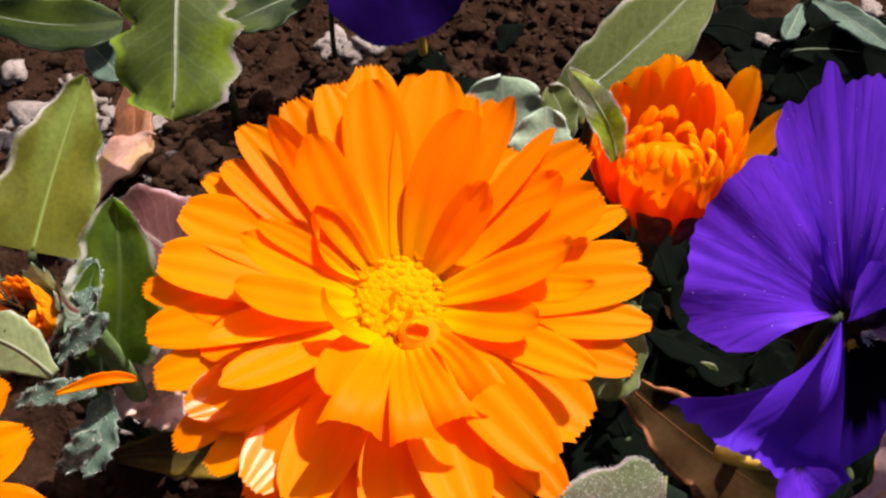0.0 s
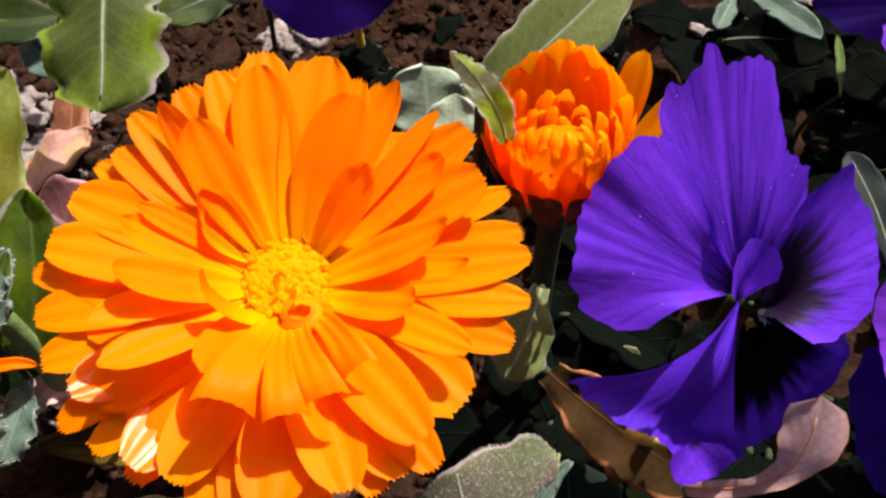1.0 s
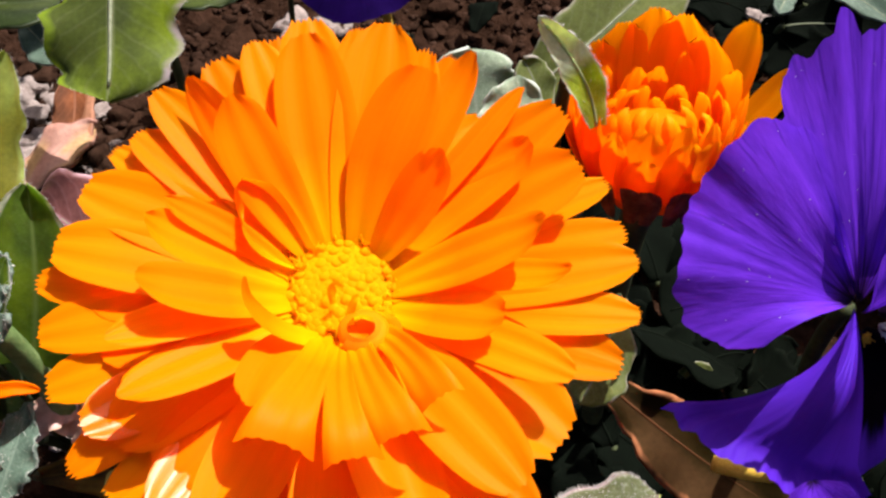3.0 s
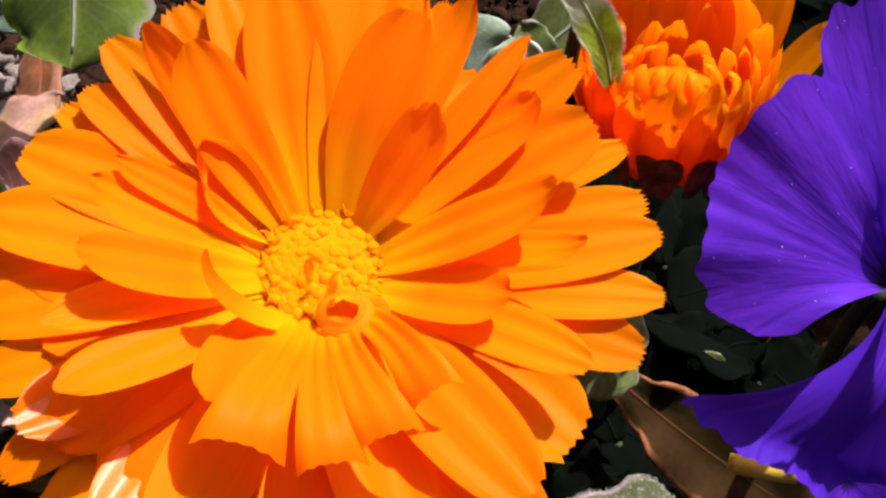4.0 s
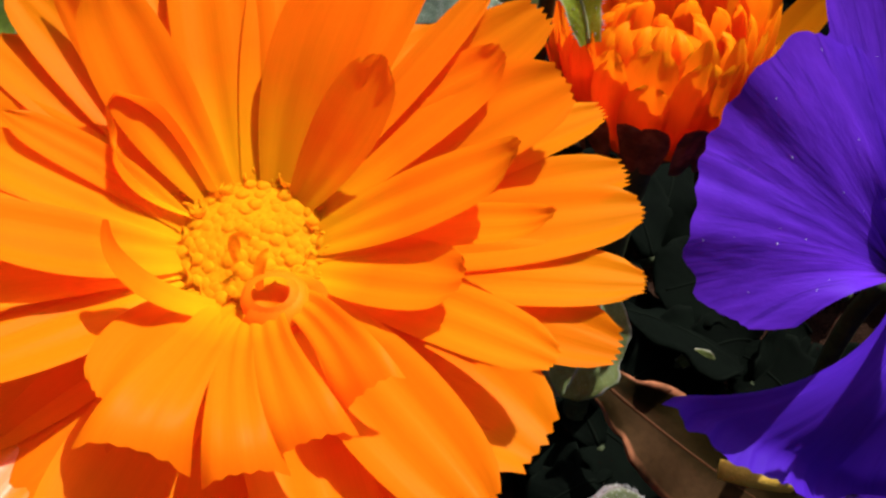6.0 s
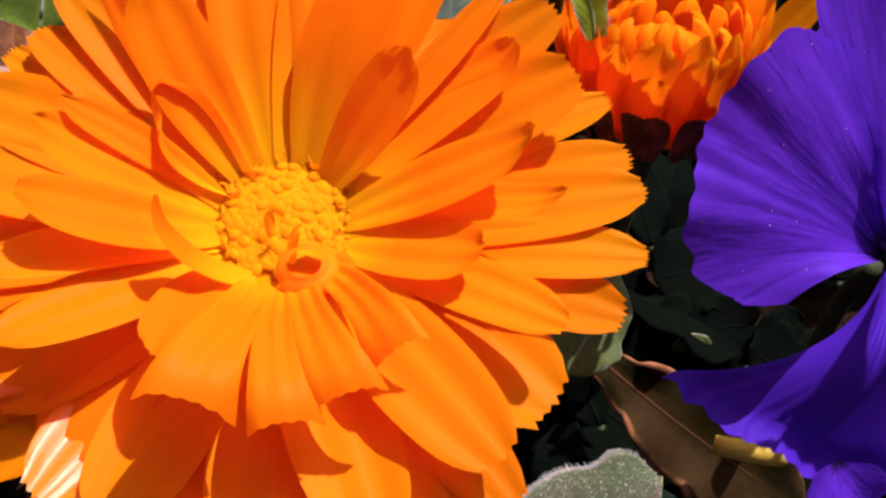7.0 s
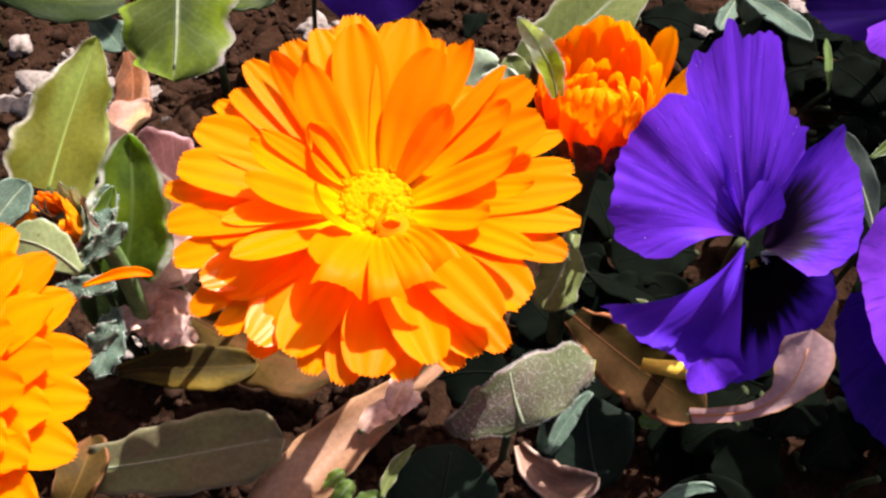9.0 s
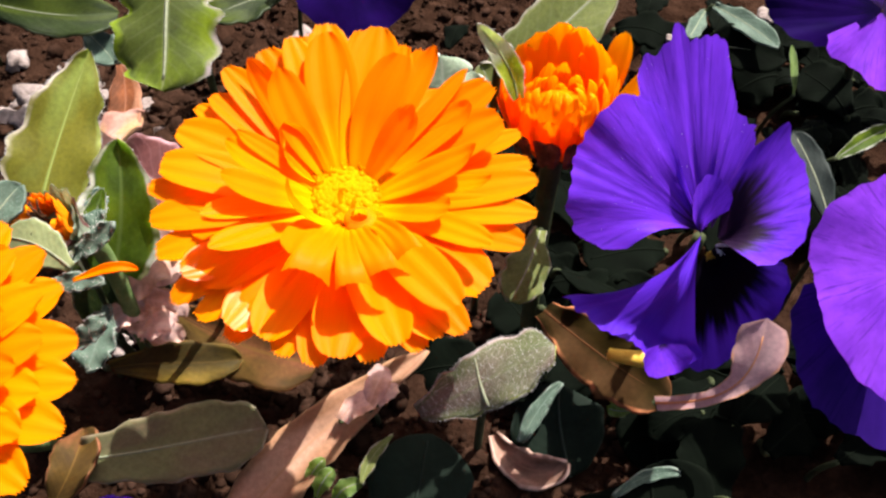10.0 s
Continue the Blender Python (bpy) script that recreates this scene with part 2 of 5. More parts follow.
# darkened copy of TEAL: the shade behind the pansy is in its colour
SHADED_TEAL = leaf_material("shaded teal leaf", (0.014, 0.021, 0.019), (0.009, 0.014, 0.013), (0.02, 0.028, 0.026), (0.03, 0.04, 0.037), 0.15, 0.03)
# far darker than foliage: deep shade between the plants is put into the colour
DEEP_SHADE = leaf_material("deep shade leaf", (0.002, 0.0034, 0.002), (0.0012, 0.002, 0.0012), (0.0025, 0.004, 0.0024), (0.0035, 0.005, 0.0032), 0.1, 0.0, 0.9, gloss=0.0)
DEEP_SHADE.node_tree.nodes["Principled BSDF"].inputs["Specular IOR Level"].default_value = 0.03
TWO_TONE = leaf_material("two-tone leaf", (0.3, 0.38, 0.02), (0.22, 0.3, 0.02), (0.34, 0.4, 0.1), (0.6, 0.62, 0.52), 0.4, 0.15, 0.6, None, None, 0.86, (1.3, 1.5, 0.4), (0.44, 0.49, 0.35))
SPROUT = leaf_material("sprout", (0.15, 0.23, 0.05), (0.1, 0.17, 0.035), (0.2, 0.28, 0.12), (0.34, 0.4, 0.3), 0.5, 0.1, 0.6, None, None, 0.9, (1.5, 1.7, 0.6))
BLUSHED = leaf_material("blushed dry leaf", (0.5, 0.29, 0.24), (0.36, 0.17, 0.13), (0.44, 0.24, 0.18), (0.4, 0.2, 0.16), 0.35, 0.0, 0.75, (0.5, 0.34, 0.12))
BROWN = leaf_material("dry brown leaf", (0.32, 0.165, 0.095), (0.2, 0.1, 0.05), (0.34, 0.18, 0.1), (0.36, 0.2, 0.11), 0.25, 0.0, 0.75, (0.4, 0.23, 0.16))
OCHRE = leaf_material("ochre leaf", (0.09, 0.052, 0.009), (0.05, 0.027, 0.008), (0.16, 0.09, 0.02), (0.28, 0.11, 0.055), 0.35, 0.0, 0.7, (0.19, 0.07, 0.03))
# blade colour lowered to carry the pansy's shade; the orange rim is its own
SHADED_OCHRE = leaf_material("shaded ochre leaf", (0.02, 0.012, 0.0018), (0.01, 0.0062, 0.0012), (0.022, 0.013, 0.003), (0.4, 0.15, 0.07), 0.25, 0.0, 0.8, (0.045, 0.022, 0.008), None, 0.84, gloss=0.05)
ROSY = leaf_material("rosy dry leaf", (0.7, 0.45, 0.46), (0.55, 0.31, 0.33), (0.68, 0.42, 0.4), (0.68, 0.3, 0.1), 0.45, 0.0, 0.75, (0.62, 0.36, 0.32), None, 0.86)
CURLED = leaf_material("curled dry leaf", (0.36, 0.21, 0.16), (0.1, 0.05, 0.032), (0.3, 0.17, 0.12), (0.62, 0.43, 0.36), 0.3, 0.0, 0.75, None, None, 0.8)
# yellow brought down to olive: the shade over the leaf is painted in
SHADED_YELLOW = leaf_material("shaded yellowing leaf", (0.05, 0.034, 0.006), (0.026, 0.018, 0.005), (0.07, 0.045, 0.012), (0.1, 0.06, 0.012), 0.25, 0.0, 0.7, (0.13, 0.085, 0.01))
PINK = leaf_material("pink dry leaf", (0.76, 0.54, 0.5), (0.62, 0.4, 0.37), (0.72, 0.5, 0.44), (0.72, 0.42, 0.24), 0.45, 0.0, 0.75, (0.6, 0.36, 0.27))
RUSSET = leaf_material("russet leaf", (0.22, 0.07, 0.026), (0.09, 0.03, 0.012), (0.3, 0.13, 0.07), (0.36, 0.18, 0.13), 0.3, 0.0, 0.7, (0.42, 0.2, 0.12))
STEM = plain_material("hairy stem", (0.08, 0.13, 0.04), (0.17, 0.23, 0.09), 300, 0.7, 0.0004)
RIB = plain_material("pale rib", (0.15, 0.165, 0.1), (0.24, 0.26, 0.18), 600, 0.7, 0.0003)
DARK_BRACT = plain_material("dark bract", (0.045, 0.02, 0.013), (0.11, 0.045, 0.022), 420, 0.8, 0.0004, 0.2, (0.24, 0.1, 0.06))
PETIOLE = plain_material("stalk", (0.02, 0.026, 0.012), (0.05, 0.06, 0.025), 300, 0.7, 0.0003)
STRAW = plain_material("yellow straw", (0.45, 0.26, 0.03), (0.6, 0.38, 0.06), 400, 0.6, 0.0003)
BRACT = plain_material("bract", (0.06, 0.07, 0.03), (0.16, 0.2, 0.09), 420, 0.7, 0.0004, 0.1, (0.2, 0.1, 0.08))
SOIL = plain_material("soil", (0.0108, 0.0055, 0.0036), (0.0216, 0.0108, 0.0070), 140, 1.0, 0.004, 0.0, (0.0408, 0.0210, 0.0138))
SOIL.node_tree.nodes["Principled BSDF"].inputs["Specular IOR Level"].default_value = 0.0
STONE = plain_material("stone", (0.13, 0.1, 0.092), (0.31, 0.255, 0.24), 260, 0.9, 0.002)
CLOD = plain_material("clod", (0.0144, 0.0072, 0.0048), (0.0408, 0.0216, 0.0144), 200, 0.95, 0.002)
CRUMB = plain_material("crumb", (0.0108, 0.0060, 0.0041), (0.0228, 0.0120, 0.0082), 120, 1.0, 0.001, 0.0, (0.0480, 0.0264, 0.0192))
for grit in (CLOD, CRUMB):
    grit.node_tree.nodes["Principled BSDF"].inputs["Specular IOR Level"].default_value = 0.0
DOWN = plain_material("down", (0.5, 0.48, 0.46), (0.62, 0.6, 0.58), 900, 0.8, 0.0001, 0.4)
WHITE = plain_material("white beard", (0.6, 0.6, 0.68), (0.8, 0.8, 0.85), 900, 0.8, 0.0003)

# ---- builders: all sizes below are in millimetres ----
MM = 0.001
UP = Vector((0, 0, 1))


def thing(name, at, label, category, turn=None, group="", kind=""):
    ob = new(name)
    ob.empty_display_size = 0.005
    m = Matrix.Translation(Vector(at) * MM)
    ob.matrix_world = m @ turn if turn else m
    return tagged(ob, label, category, group, kind)


def link_mesh(name, mesh, parent, label=""):
    ob = new(name, mesh)
    ob.parent = parent
    if label:
        tagged(ob, label)
    return ob


def part(name, bm, mat, parent, label="", shift=(0, 0, 0)):
    """One mesh under a thing or a part; its points come in millimetres, less shift."""
    bmesh.ops.translate(bm, verts=bm.verts, vec=-Vector(shift))
    bmesh.ops.scale(bm, verts=bm.verts, vec=(MM, MM, MM))
    mesh = bpy.data.meshes.new(name)
    bm.to_mesh(mesh)
    bm.free()
    mesh.materials.append(mat)
    mesh.polygons.foreach_set("use_smooth", [True] * len(mesh.polygons))
    return link_mesh(name, mesh, parent, label)


def sheet(rows, thick=0.0):
    """A curved blade from rows of points, with its own run of texture along and across; thick: its thickness."""
    nu, nv = len(rows), len(rows[0])
    bm = bmesh.new()
    uv = bm.loops.layers.uv.new("UVMap")
    top = [[bm.verts.new(p) for p in row] for row in rows]
    at = {}
    for i in range(nu):
        for j in range(nv):
            at[top[i][j]] = (i / (nu - 1), j / (nv - 1))

    def quad(a, b, c, d):
        f = bm.faces.new((a, b, c, d))
        for loop in f.loops:
            loop[uv].uv = at[loop.vert]

    for i in range(nu - 1):
        for j in range(nv - 1):
            quad(top[i][j], top[i + 1][j], top[i + 1][j + 1], top[i][j + 1])
    if thick:
        bm.normal_update()
        low = [[bm.verts.new(w.co - w.normal * thick) for w in row] for row in top]
        for i in range(nu):
            for j in range(nv):
                at[low[i][j]] = at[top[i][j]]
        for i in range(nu - 1):
            for j in range(nv - 1):
                quad(low[i][j], low[i][j + 1], low[i + 1][j + 1], low[i + 1][j])
        for i in range(nu - 1):
            quad(top[i][0], low[i][0], low[i + 1][0], top[i + 1][0])
            quad(top[i + 1][-1], low[i + 1][-1], low[i][-1], top[i][-1])
        for j in range(nv - 1):
            quad(top[0][j + 1], low[0][j + 1], low[0][j], top[0][j])
            quad(top[-1][j], low[-1][j], low[-1][j + 1], top[-1][j + 1])
    return bm


def bezier(p, s):
    a, b, c, d = (Vector(q) for q in p)
    k = 1 - s
    return a * k ** 3 + b * 3 * k * k * s + c * 3 * k * s * s + d * s ** 3


def tube(points, radii, sides=8):
    bm = bmesh.new()
    rings = []
    for i, p in enumerate(points):
        t = (points[min(i + 1, len(points) - 1)] - points[max(i - 1, 0)]).normalized()
        a = t.orthogonal().normalized() if not rings else (side - t * side.dot(t)).normalized()
        side, b = a, t.cross(a)
        r = radii[i]
        rings.append([bm.verts.new(p + (a * math.cos(k * math.tau / sides) + b * math.sin(k * math.tau / sides)) * r) for k in range(sides)])
    for lo, hi in zip(rings, rings[1:]):
        for k in range(sides):
            bm.faces.new((lo[k], lo[(k + 1) % sides], hi[(k + 1) % sides], hi[k]))
    bm.faces.new(rings[0][::-1])
    bm.faces.new(rings[-1])
    return bm


def rod(p, r0, r1, n=12, sides=8, rng=None, rough=0.0):
    pts = [bezier(p, i / n) for i in range(n + 1)]
    radii = [(r0 + (r1 - r0) * i / n) * (1 + (rng.uniform(-rough, rough) if rng else 0)) for i in range(n + 1)]
    return tube(pts, radii, sides)


# a ray petal: az and reach of its tip, its rise over the disc, its width;
# arch: degrees by which it bends down on its way out, curl: degrees by which its tip rolls in
def ray_petal(rng, az, reach, rise, width, arch=20, curl=0, foot=5.0, sink=0.0, teeth=0.7, twist=0.0, cup=None, flare=False, point=0.86):
    nu, nv = 18, 13
    bends, x, z = [], 0.0, 0.0
    line = [(0.0, 0.0)]
    for i in range(nu - 1):
        s = (i + 0.5) / (nu - 1)
        roll = max(0.0, (s - 0.72) / 0.28)
        a = radians(arch * (0.5 - s) + curl * roll * roll)
        bends.append(a)
        x, z = x + math.cos(a), z + math.sin(a)
        line.append((x, z))
    target = Vector((reach - foot, rise + sink))
    k = nu - 1 if curl < 100 else 13
    ex, ez = line[k]
    size = target.length / math.hypot(ex, ez)
    turn = math.atan2(target.y, target.x) - math.atan2(ez, ex)
    ct, st = math.cos(turn) * size, math.sin(turn) * size
    cup = rng.uniform(0.06, 0.2) if cup is None else cup
    lean = radians(twist + rng.uniform(-8, 8))
    sway = rng.uniform(-0.8, 0.8)
    ph = rng.uniform(0, 6.28)
    nicks = [rng.uniform(0.55, 1.15) for _ in range(nv)]
    rows = []
    for i, (lx, lz) in enumerate(line):
        s = i / (nu - 1)
        w = 0.5 * width * (0.42 + 0.58 * math.sin(min(1.0, s / 0.62) * math.pi / 2))
        if flare:
            w = 0.5 * width * (0.46 + 0.34 * s + 0.42 * max(0.0, (s - 0.55) / 0.45) ** 1.6)
        elif s > 0.6:
            w *= math.sqrt(max(0.0, 1 - point * ((s - 0.6) / 0.4) ** 2.3))
        cr, ch = foot + lx * ct - lz * st, -sink + lx * st + lz * ct
        dx, dz = (math.cos(bends[min(i, nu - 2)] + turn), math.sin(bends[min(i, nu - 2)] + turn))
        row = []
        for j in range(nv):
            v = 2 * j / (nv - 1) - 1
            groove = 0.028 * width * math.cos(v * math.pi * 2.5) * min(1, s * 3) * (1 - 0.5 * s)
            off = cup * w * (v * v - 0.3) + groove + 0.03 * width * math.sin(3.4 * s + ph) * v * s
            if flare:
                off -= 0.5 * w * abs(v) ** 3 * max(0.0, (s - 0.6) / 0.4) ** 1.5
            y = w * v * math.cos(lean * s)
            off += w * v * math.sin(lean * s)
            ext = 0.0
            if i >= nu - 2:
                tooth = nicks[j] if j % 2 else 0.15 * nicks[j]
                ext = (teeth * (tooth - 0.45) + (0.9 * abs(v) ** 3 - 0.3 if flare else -0.5 * v * v)) * (1 if i == nu - 1 else 0.35)
            row.append(Vector((cr + (ext * dx - off * dz), y + sway * math.sin(s * math.pi), ch + ext * dz + off * dx)))
        rows.append(row)
    rot = Matrix.Rotation(radians(az), 4, "Z")
    return sheet([[rot @ p for p in row] for row in rows])


def ribbon(path, width, face, n=16, taper=0.5):
    """A narrow petal along a path, hollowed towards face; taper: how wide its end is."""
    face = Vector(face).normalized()
    rows = []
    for i in range(n + 1):
        q = i / n
        c = bezier(path, q)
        t = (bezier(path, min(1, q + 0.03)) - bezier(path, max(0, q - 0.03))).normalized()
        side = face.cross(t).normalized()
        w = 0.5 * width * (0.5 + 0.5 * math.sin(q * math.pi * 0.85 + 0.25)) * (1 if q < 0.5 else 1 + (taper * 2 - 1) * (2 * q - 1) ** 2 if taper < 0.5 else 1)
        rows.append([c + side * w * v + t.cross(side) * (0.35 * w * v * v) for v in (-1, -0.6, -0.2, 0.2, 0.6, 1)])
    return sheet(rows)


def floret_mesh(name, mat, r, tall):
    """A closed disc floret: a small rounded bud on a short neck."""
    bm = bmesh.new()
    rings, n = [], 8
    for z, k in ((-0.6, 0.7), (0.0, 0.98), (0.4, 0.96), (0.72, 0.74), (0.92, 0.4)):
        rings.append([bm.verts.new((math.cos(a * math.tau / n) * r * k, math.sin(a * math.tau / n) * r * k, z * tall)) for a in range(n)])
    for lo, hi in zip(rings, rings[1:]):
        for k in range(n):
            bm.faces.new((lo[k], lo[(k + 1) % n], hi[(k + 1) % n], hi[k]))
    tip = bm.verts.new((0, 0, tall))
    for k in range(n):
        bm.faces.new((rings[-1][k], rings[-1][(k + 1) % n], tip))
    bmesh.ops.scale(bm, verts=bm.verts, vec=(MM, MM, MM))
    mesh = bpy.data.meshes.new(name)
    bm.to_mesh(mesh)
    bm.free()
    mesh.materials.append(mat)
    mesh.polygons.foreach_set("use_smooth", [True] * len(mesh.polygons))
    return mesh


def open_floret_mesh(name, mat, r, tall):
    """An open disc floret: a tube that flares into five pointed lobes."""
    bm = bmesh.new()
    rings = []
    for z, k in ((0.0, 0.45), (0.55, 0.6), (0.8, 0.9), (1.0, 1.25)):
        row = []
        for a in range(10):
            lobe = 1.0 if a % 2 == 0 else 0.72 if k > 1 else 0.95
            row.append(bm.verts.new((math.cos(a * math.tau / 10) * r * k * lobe, math.sin(a * math.tau / 10) * r * k * lobe, (z + (0.12 if k > 1 and a % 2 == 0 else 0.0)) * tall)))
        rings.append(row)
    inner = [bm.verts.new((w.co.x * 0.4, w.co.y * 0.4, tall * 0.45)) for w in rings[-1]]
    rings.append(inner)
    for lo, hi in zip(rings, rings[1:]):
        for k in range(10):
            bm.faces.new((lo[k], lo[(k + 1) % 10], hi[(k + 1) % 10], hi[k]))
    bm.faces.new(inner)
    bmesh.ops.scale(bm, verts=bm.verts, vec=(MM, MM, MM))
    mesh = bpy.data.meshes.new(name)
    bm.to_mesh(mesh)
    bm.free()
    mesh.materials.append(mat)
    mesh.polygons.foreach_set("use_smooth", [True] * len(mesh.polygons))
    return mesh


BUDDED = floret_mesh("floret", FLORET, 0.7, 0.7)
OPENED = open_floret_mesh("floret", FLORET, 0.72, 1.5)


def disc(parent, rng, radius, count, dome, base):
    """The flower's eye: closed florets on a spiral over a low dome."""
    bm = bmesh.new()
    bmesh.ops.create_uvsphere(bm, u_segments=24, v_segments=12, radius=1)
    bmesh.ops.scale(bm, verts=bm.verts, vec=(radius * 0.95, radius * 0.95, dome))
    bmesh.ops.translate(bm, verts=bm.verts, vec=(0, 0, base + 0.4))
    eye = part("disc", bm, FLORET, parent, "yellow domed disc")
    for i in range(count):
        q = math.sqrt((i + 0.5) / count)
        a = i * 2.39996 + rng.uniform(-0.08, 0.08)
        r = radius * q * rng.uniform(0.95, 1.02)
        h = base + dome * math.sqrt(max(0.0, 1 - q * q * 0.95)) + rng.uniform(-0.15, 0.25)
        ob = link_mesh("floret", BUDDED, eye)
        k = rng.uniform(0.82, 1.15)
        out = Vector((math.cos(a) * q * 0.6 + rng.uniform(-0.2, 0.2), math.sin(a) * q * 0.6 + rng.uniform(-0.2, 0.2), 1)).normalized()
        m = out.to_track_quat("Z", "Y").to_matrix().to_4x4()
        ob.matrix_local = Matrix.Translation(Vector((math.cos(a) * r, math.sin(a) * r, h)) * MM) @ m @ Matrix.Diagonal((k, k, k * rng.uniform(0.5, 0.85), 1))


def open_florets(parent, rng, radius, count, base):
    for i in range(count):
        a = math.tau * i / count + rng.uniform(-0.1, 0.1)
        r = radius * rng.uniform(0.84, 1.1)
        ob = link_mesh("floret", OPENED, parent)
        out = Vector((math.cos(a) * 0.55 + rng.uniform(-0.3, 0.3), math.sin(a) * 0.55 + rng.uniform(-0.3, 0.3), 1)).normalized()
        m = out.to_track_quat("Z", "Y").to_matrix().to_4x4() @ Matrix.Rotation(rng.uniform(0, 6.28), 4, "Z")
        k = rng.uniform(0.8, 1.15)
        ob.matrix_local = Matrix.Translation(Vector((math.cos(a) * r, math.sin(a) * r, base - rng.uniform(0.3, 1.1))) * MM) @ m @ Matrix.Diagonal((k, k, k * rng.uniform(0.9, 1.3), 1))


def stamens(parent, rng, radius, count, base):
    for i in range(count):
        a = math.tau * i / count + rng.uniform(-0.12, 0.12)
        r = radius * rng.uniform(0.82, 1.02)
        p = Vector((math.cos(a) * r, math.sin(a) * r, base))
        o = Vector((math.cos(a + rng.uniform(-0.8, 0.8)), math.sin(a + rng.uniform(-0.8, 0.8)), 0))
        l = rng.uniform(0.4, 0.9)
        bm = rod([p, p + Vector((0, 0, l)), p + o * 0.5 * l + UP * 1.3 * l, p + o * l + UP * l], 0.16, 0.1, 6, 5)
        part("stamen", bm, FLORET, parent)


def stem_down(parent, length, radius, mat=None, lean=(0, 0)):
    """A stem from the back of a turned flower down to the soil."""
    inv = parent.matrix_basis.to_3x3().inverted()
    a = inv @ Vector((0, 0, -1))
    b = inv @ Vector((lean[0], lean[1], -length))
    p0 = Vector((0, 0, -4))
    part("stem", rod([p0, p0 + Vector((0, 0, -5)) + a * length * 0.25, b * 0.6, b], radius, radius, 14, 8), mat or STEM, parent, "thin green stem")


def calyx(parent, rng, count, reach, rise, width, sink, foot=2.0, mat=BRACT):
    for i in range(count):
        bm = ray_petal(rng, 360 * i / count + rng.uniform(-5, 5), reach, rise, width, 10, 0, foot, sink, 0.0, 0, 0.2)
        part("bract", bm, mat, parent, "pointed green bract")


def leaf(name, path, width, mat, label, facing=(0, -0.55, 0.83), category="leaf", twist=(0, 0), fold=0.25, wave=0.06,
         peak=0.55, blunt=0.7, foot=0.25, notch=0.0, seed=1, rib=True, thick=0.7, group="", ruffle=3.0, cross=0.0, grow=1.3, stalk=True, down=None, hold=False):
    """A blade along a path of four points: fold is how far its halves rise, wave how far its margin ripples."""
    rng = random.Random(seed)
    nu, nv = 24, 13
    start = Vector(path[0])
    face = Vector(facing).normalized()
    ph = [rng.uniform(0, 6.28) for _ in range(4)]
    rows, mid = [], []
    for i in range(nu):
        s = i / (nu - 1)
        c = bezier(path, s)
        t = (bezier(path, min(1, s + 0.02)) - bezier(path, max(0, s - 0.02))).normalized()
        side = face.cross(t).normalized()
        side = Matrix.Rotation(radians(twist[0] + (twist[1] - twist[0]) * s), 3, t) @ side
        up = t.cross(side)
        if s < peak:
            w = foot + (1 - foot) * math.sin(s / peak * math.pi / 2) ** grow
        else:
            w = max(0.0, 1 - ((s - peak) / (1 - peak)) ** (1.2 + 2.2 * blunt)) ** (0.5 + 0.3 * (1 - blunt))
        w = max(0.03, w) * width * 0.5
        row = []
        for j in range(nv):
            v = 2 * j / (nv - 1) - 1
            e = abs(v)
            rag = 1 + e * e * (0.05 * math.sin(ruffle * 6 * s + ph[0] + (2 if v > 0 else 0)) + 0.035 * math.sin(ruffle * 13 * s + ph[1] * (1 if v > 0 else 2)))
            if notch and e > 0.8:
                rag -= notch * (0.5 + 0.5 * math.sin(ruffle * 9.5 * s + ph[2] * (1 if v > 0 else 2)))
            lift = fold * width * 0.5 * (math.sqrt(v * v + 0.02) - 0.14) * (0.4 + 0.6 * w / (width * 0.5))
            lift += wave * width * e * e * math.sin(ruffle * 5 * s + ph[3] + (1.7 if v > 0 else 0))
            lift += 0.004 * width * math.sin(9 * s * 6.28 - e * 7) * e * (1 - e)
            row.append(c - start + side * (w * v * rag) + up * lift)
        rows.append(row)
        mid.append(c - start - up * 0.12 * fold * width * 0.5)
    ob = thing(name, path[0], label, category, group=group)
    blade = part("blade", sheet(rows, 0.0 if mat in (LIME, SAGE, GREEN, SPROUT, TWO_TONE, PINK, ROSY) else thick), mat, ob)
    if rib:
        n = len(mid)
        part("midrib", tube(mid[:-2], [width * 0.016 * (1 - 0.8 * i / n) + 0.12 for i in range(n - 2)], 6), mat if rib == "own" else RIB, blade, "" if rib == "own" else "pale raised midrib")
    if down:
        part("down", hairs(rows, rng, down[0], down[1], down[2]), DOWN, blade, "short white hairs")
    if stalk and path[0][2] > 7:
        low = Vector((rng.uniform(-3, 3), rng.uniform(3, 9), soil_height(start.x, start.y + 6) - start.z - 1))
        first = (Vector(path[1]) - start) * 0.3
        part("stalk", rod([Vector((0, 0, 0)), -first, Vector((low.x * 0.7, low.y * 0.8, low.z * 0.4)), low], 0.5 + 0.02 * width, 0.6 + 0.02 * width, 9, 6), PETIOLE, ob, "thin dark stalk")
    if cross or hold:
        a = bezier(path, 0.55) - start - face * 1.2
        b = Vector((a.x + 1, a.y + 14, soil_height(start.x + a.x, start.y + a.y + 14) - start.z - 1))
        part("stalk", rod([a, a + Vector((0, 4, -8)), b + Vector((0, 0, 25)), b], 0.8, 0.9, 10, 6), PETIOLE, ob, "thin dark stalk")
    if cross:
        pts = []
        for j in range(1, nv - 1):
            f = cross * (nu - 1) + 1.6 * (j / (nv - 1) - 0.5) * (1 + j / nv)
            k = int(f)
            pts.append(rows[k][j].lerp(rows[k + 1][j], f - k) - face * 0.12)
        part("rib", tube(pts, [0.42 - 0.022 * i for i in range(len(pts))], 6), RIB, blade, "pale cross rib")
    return ob


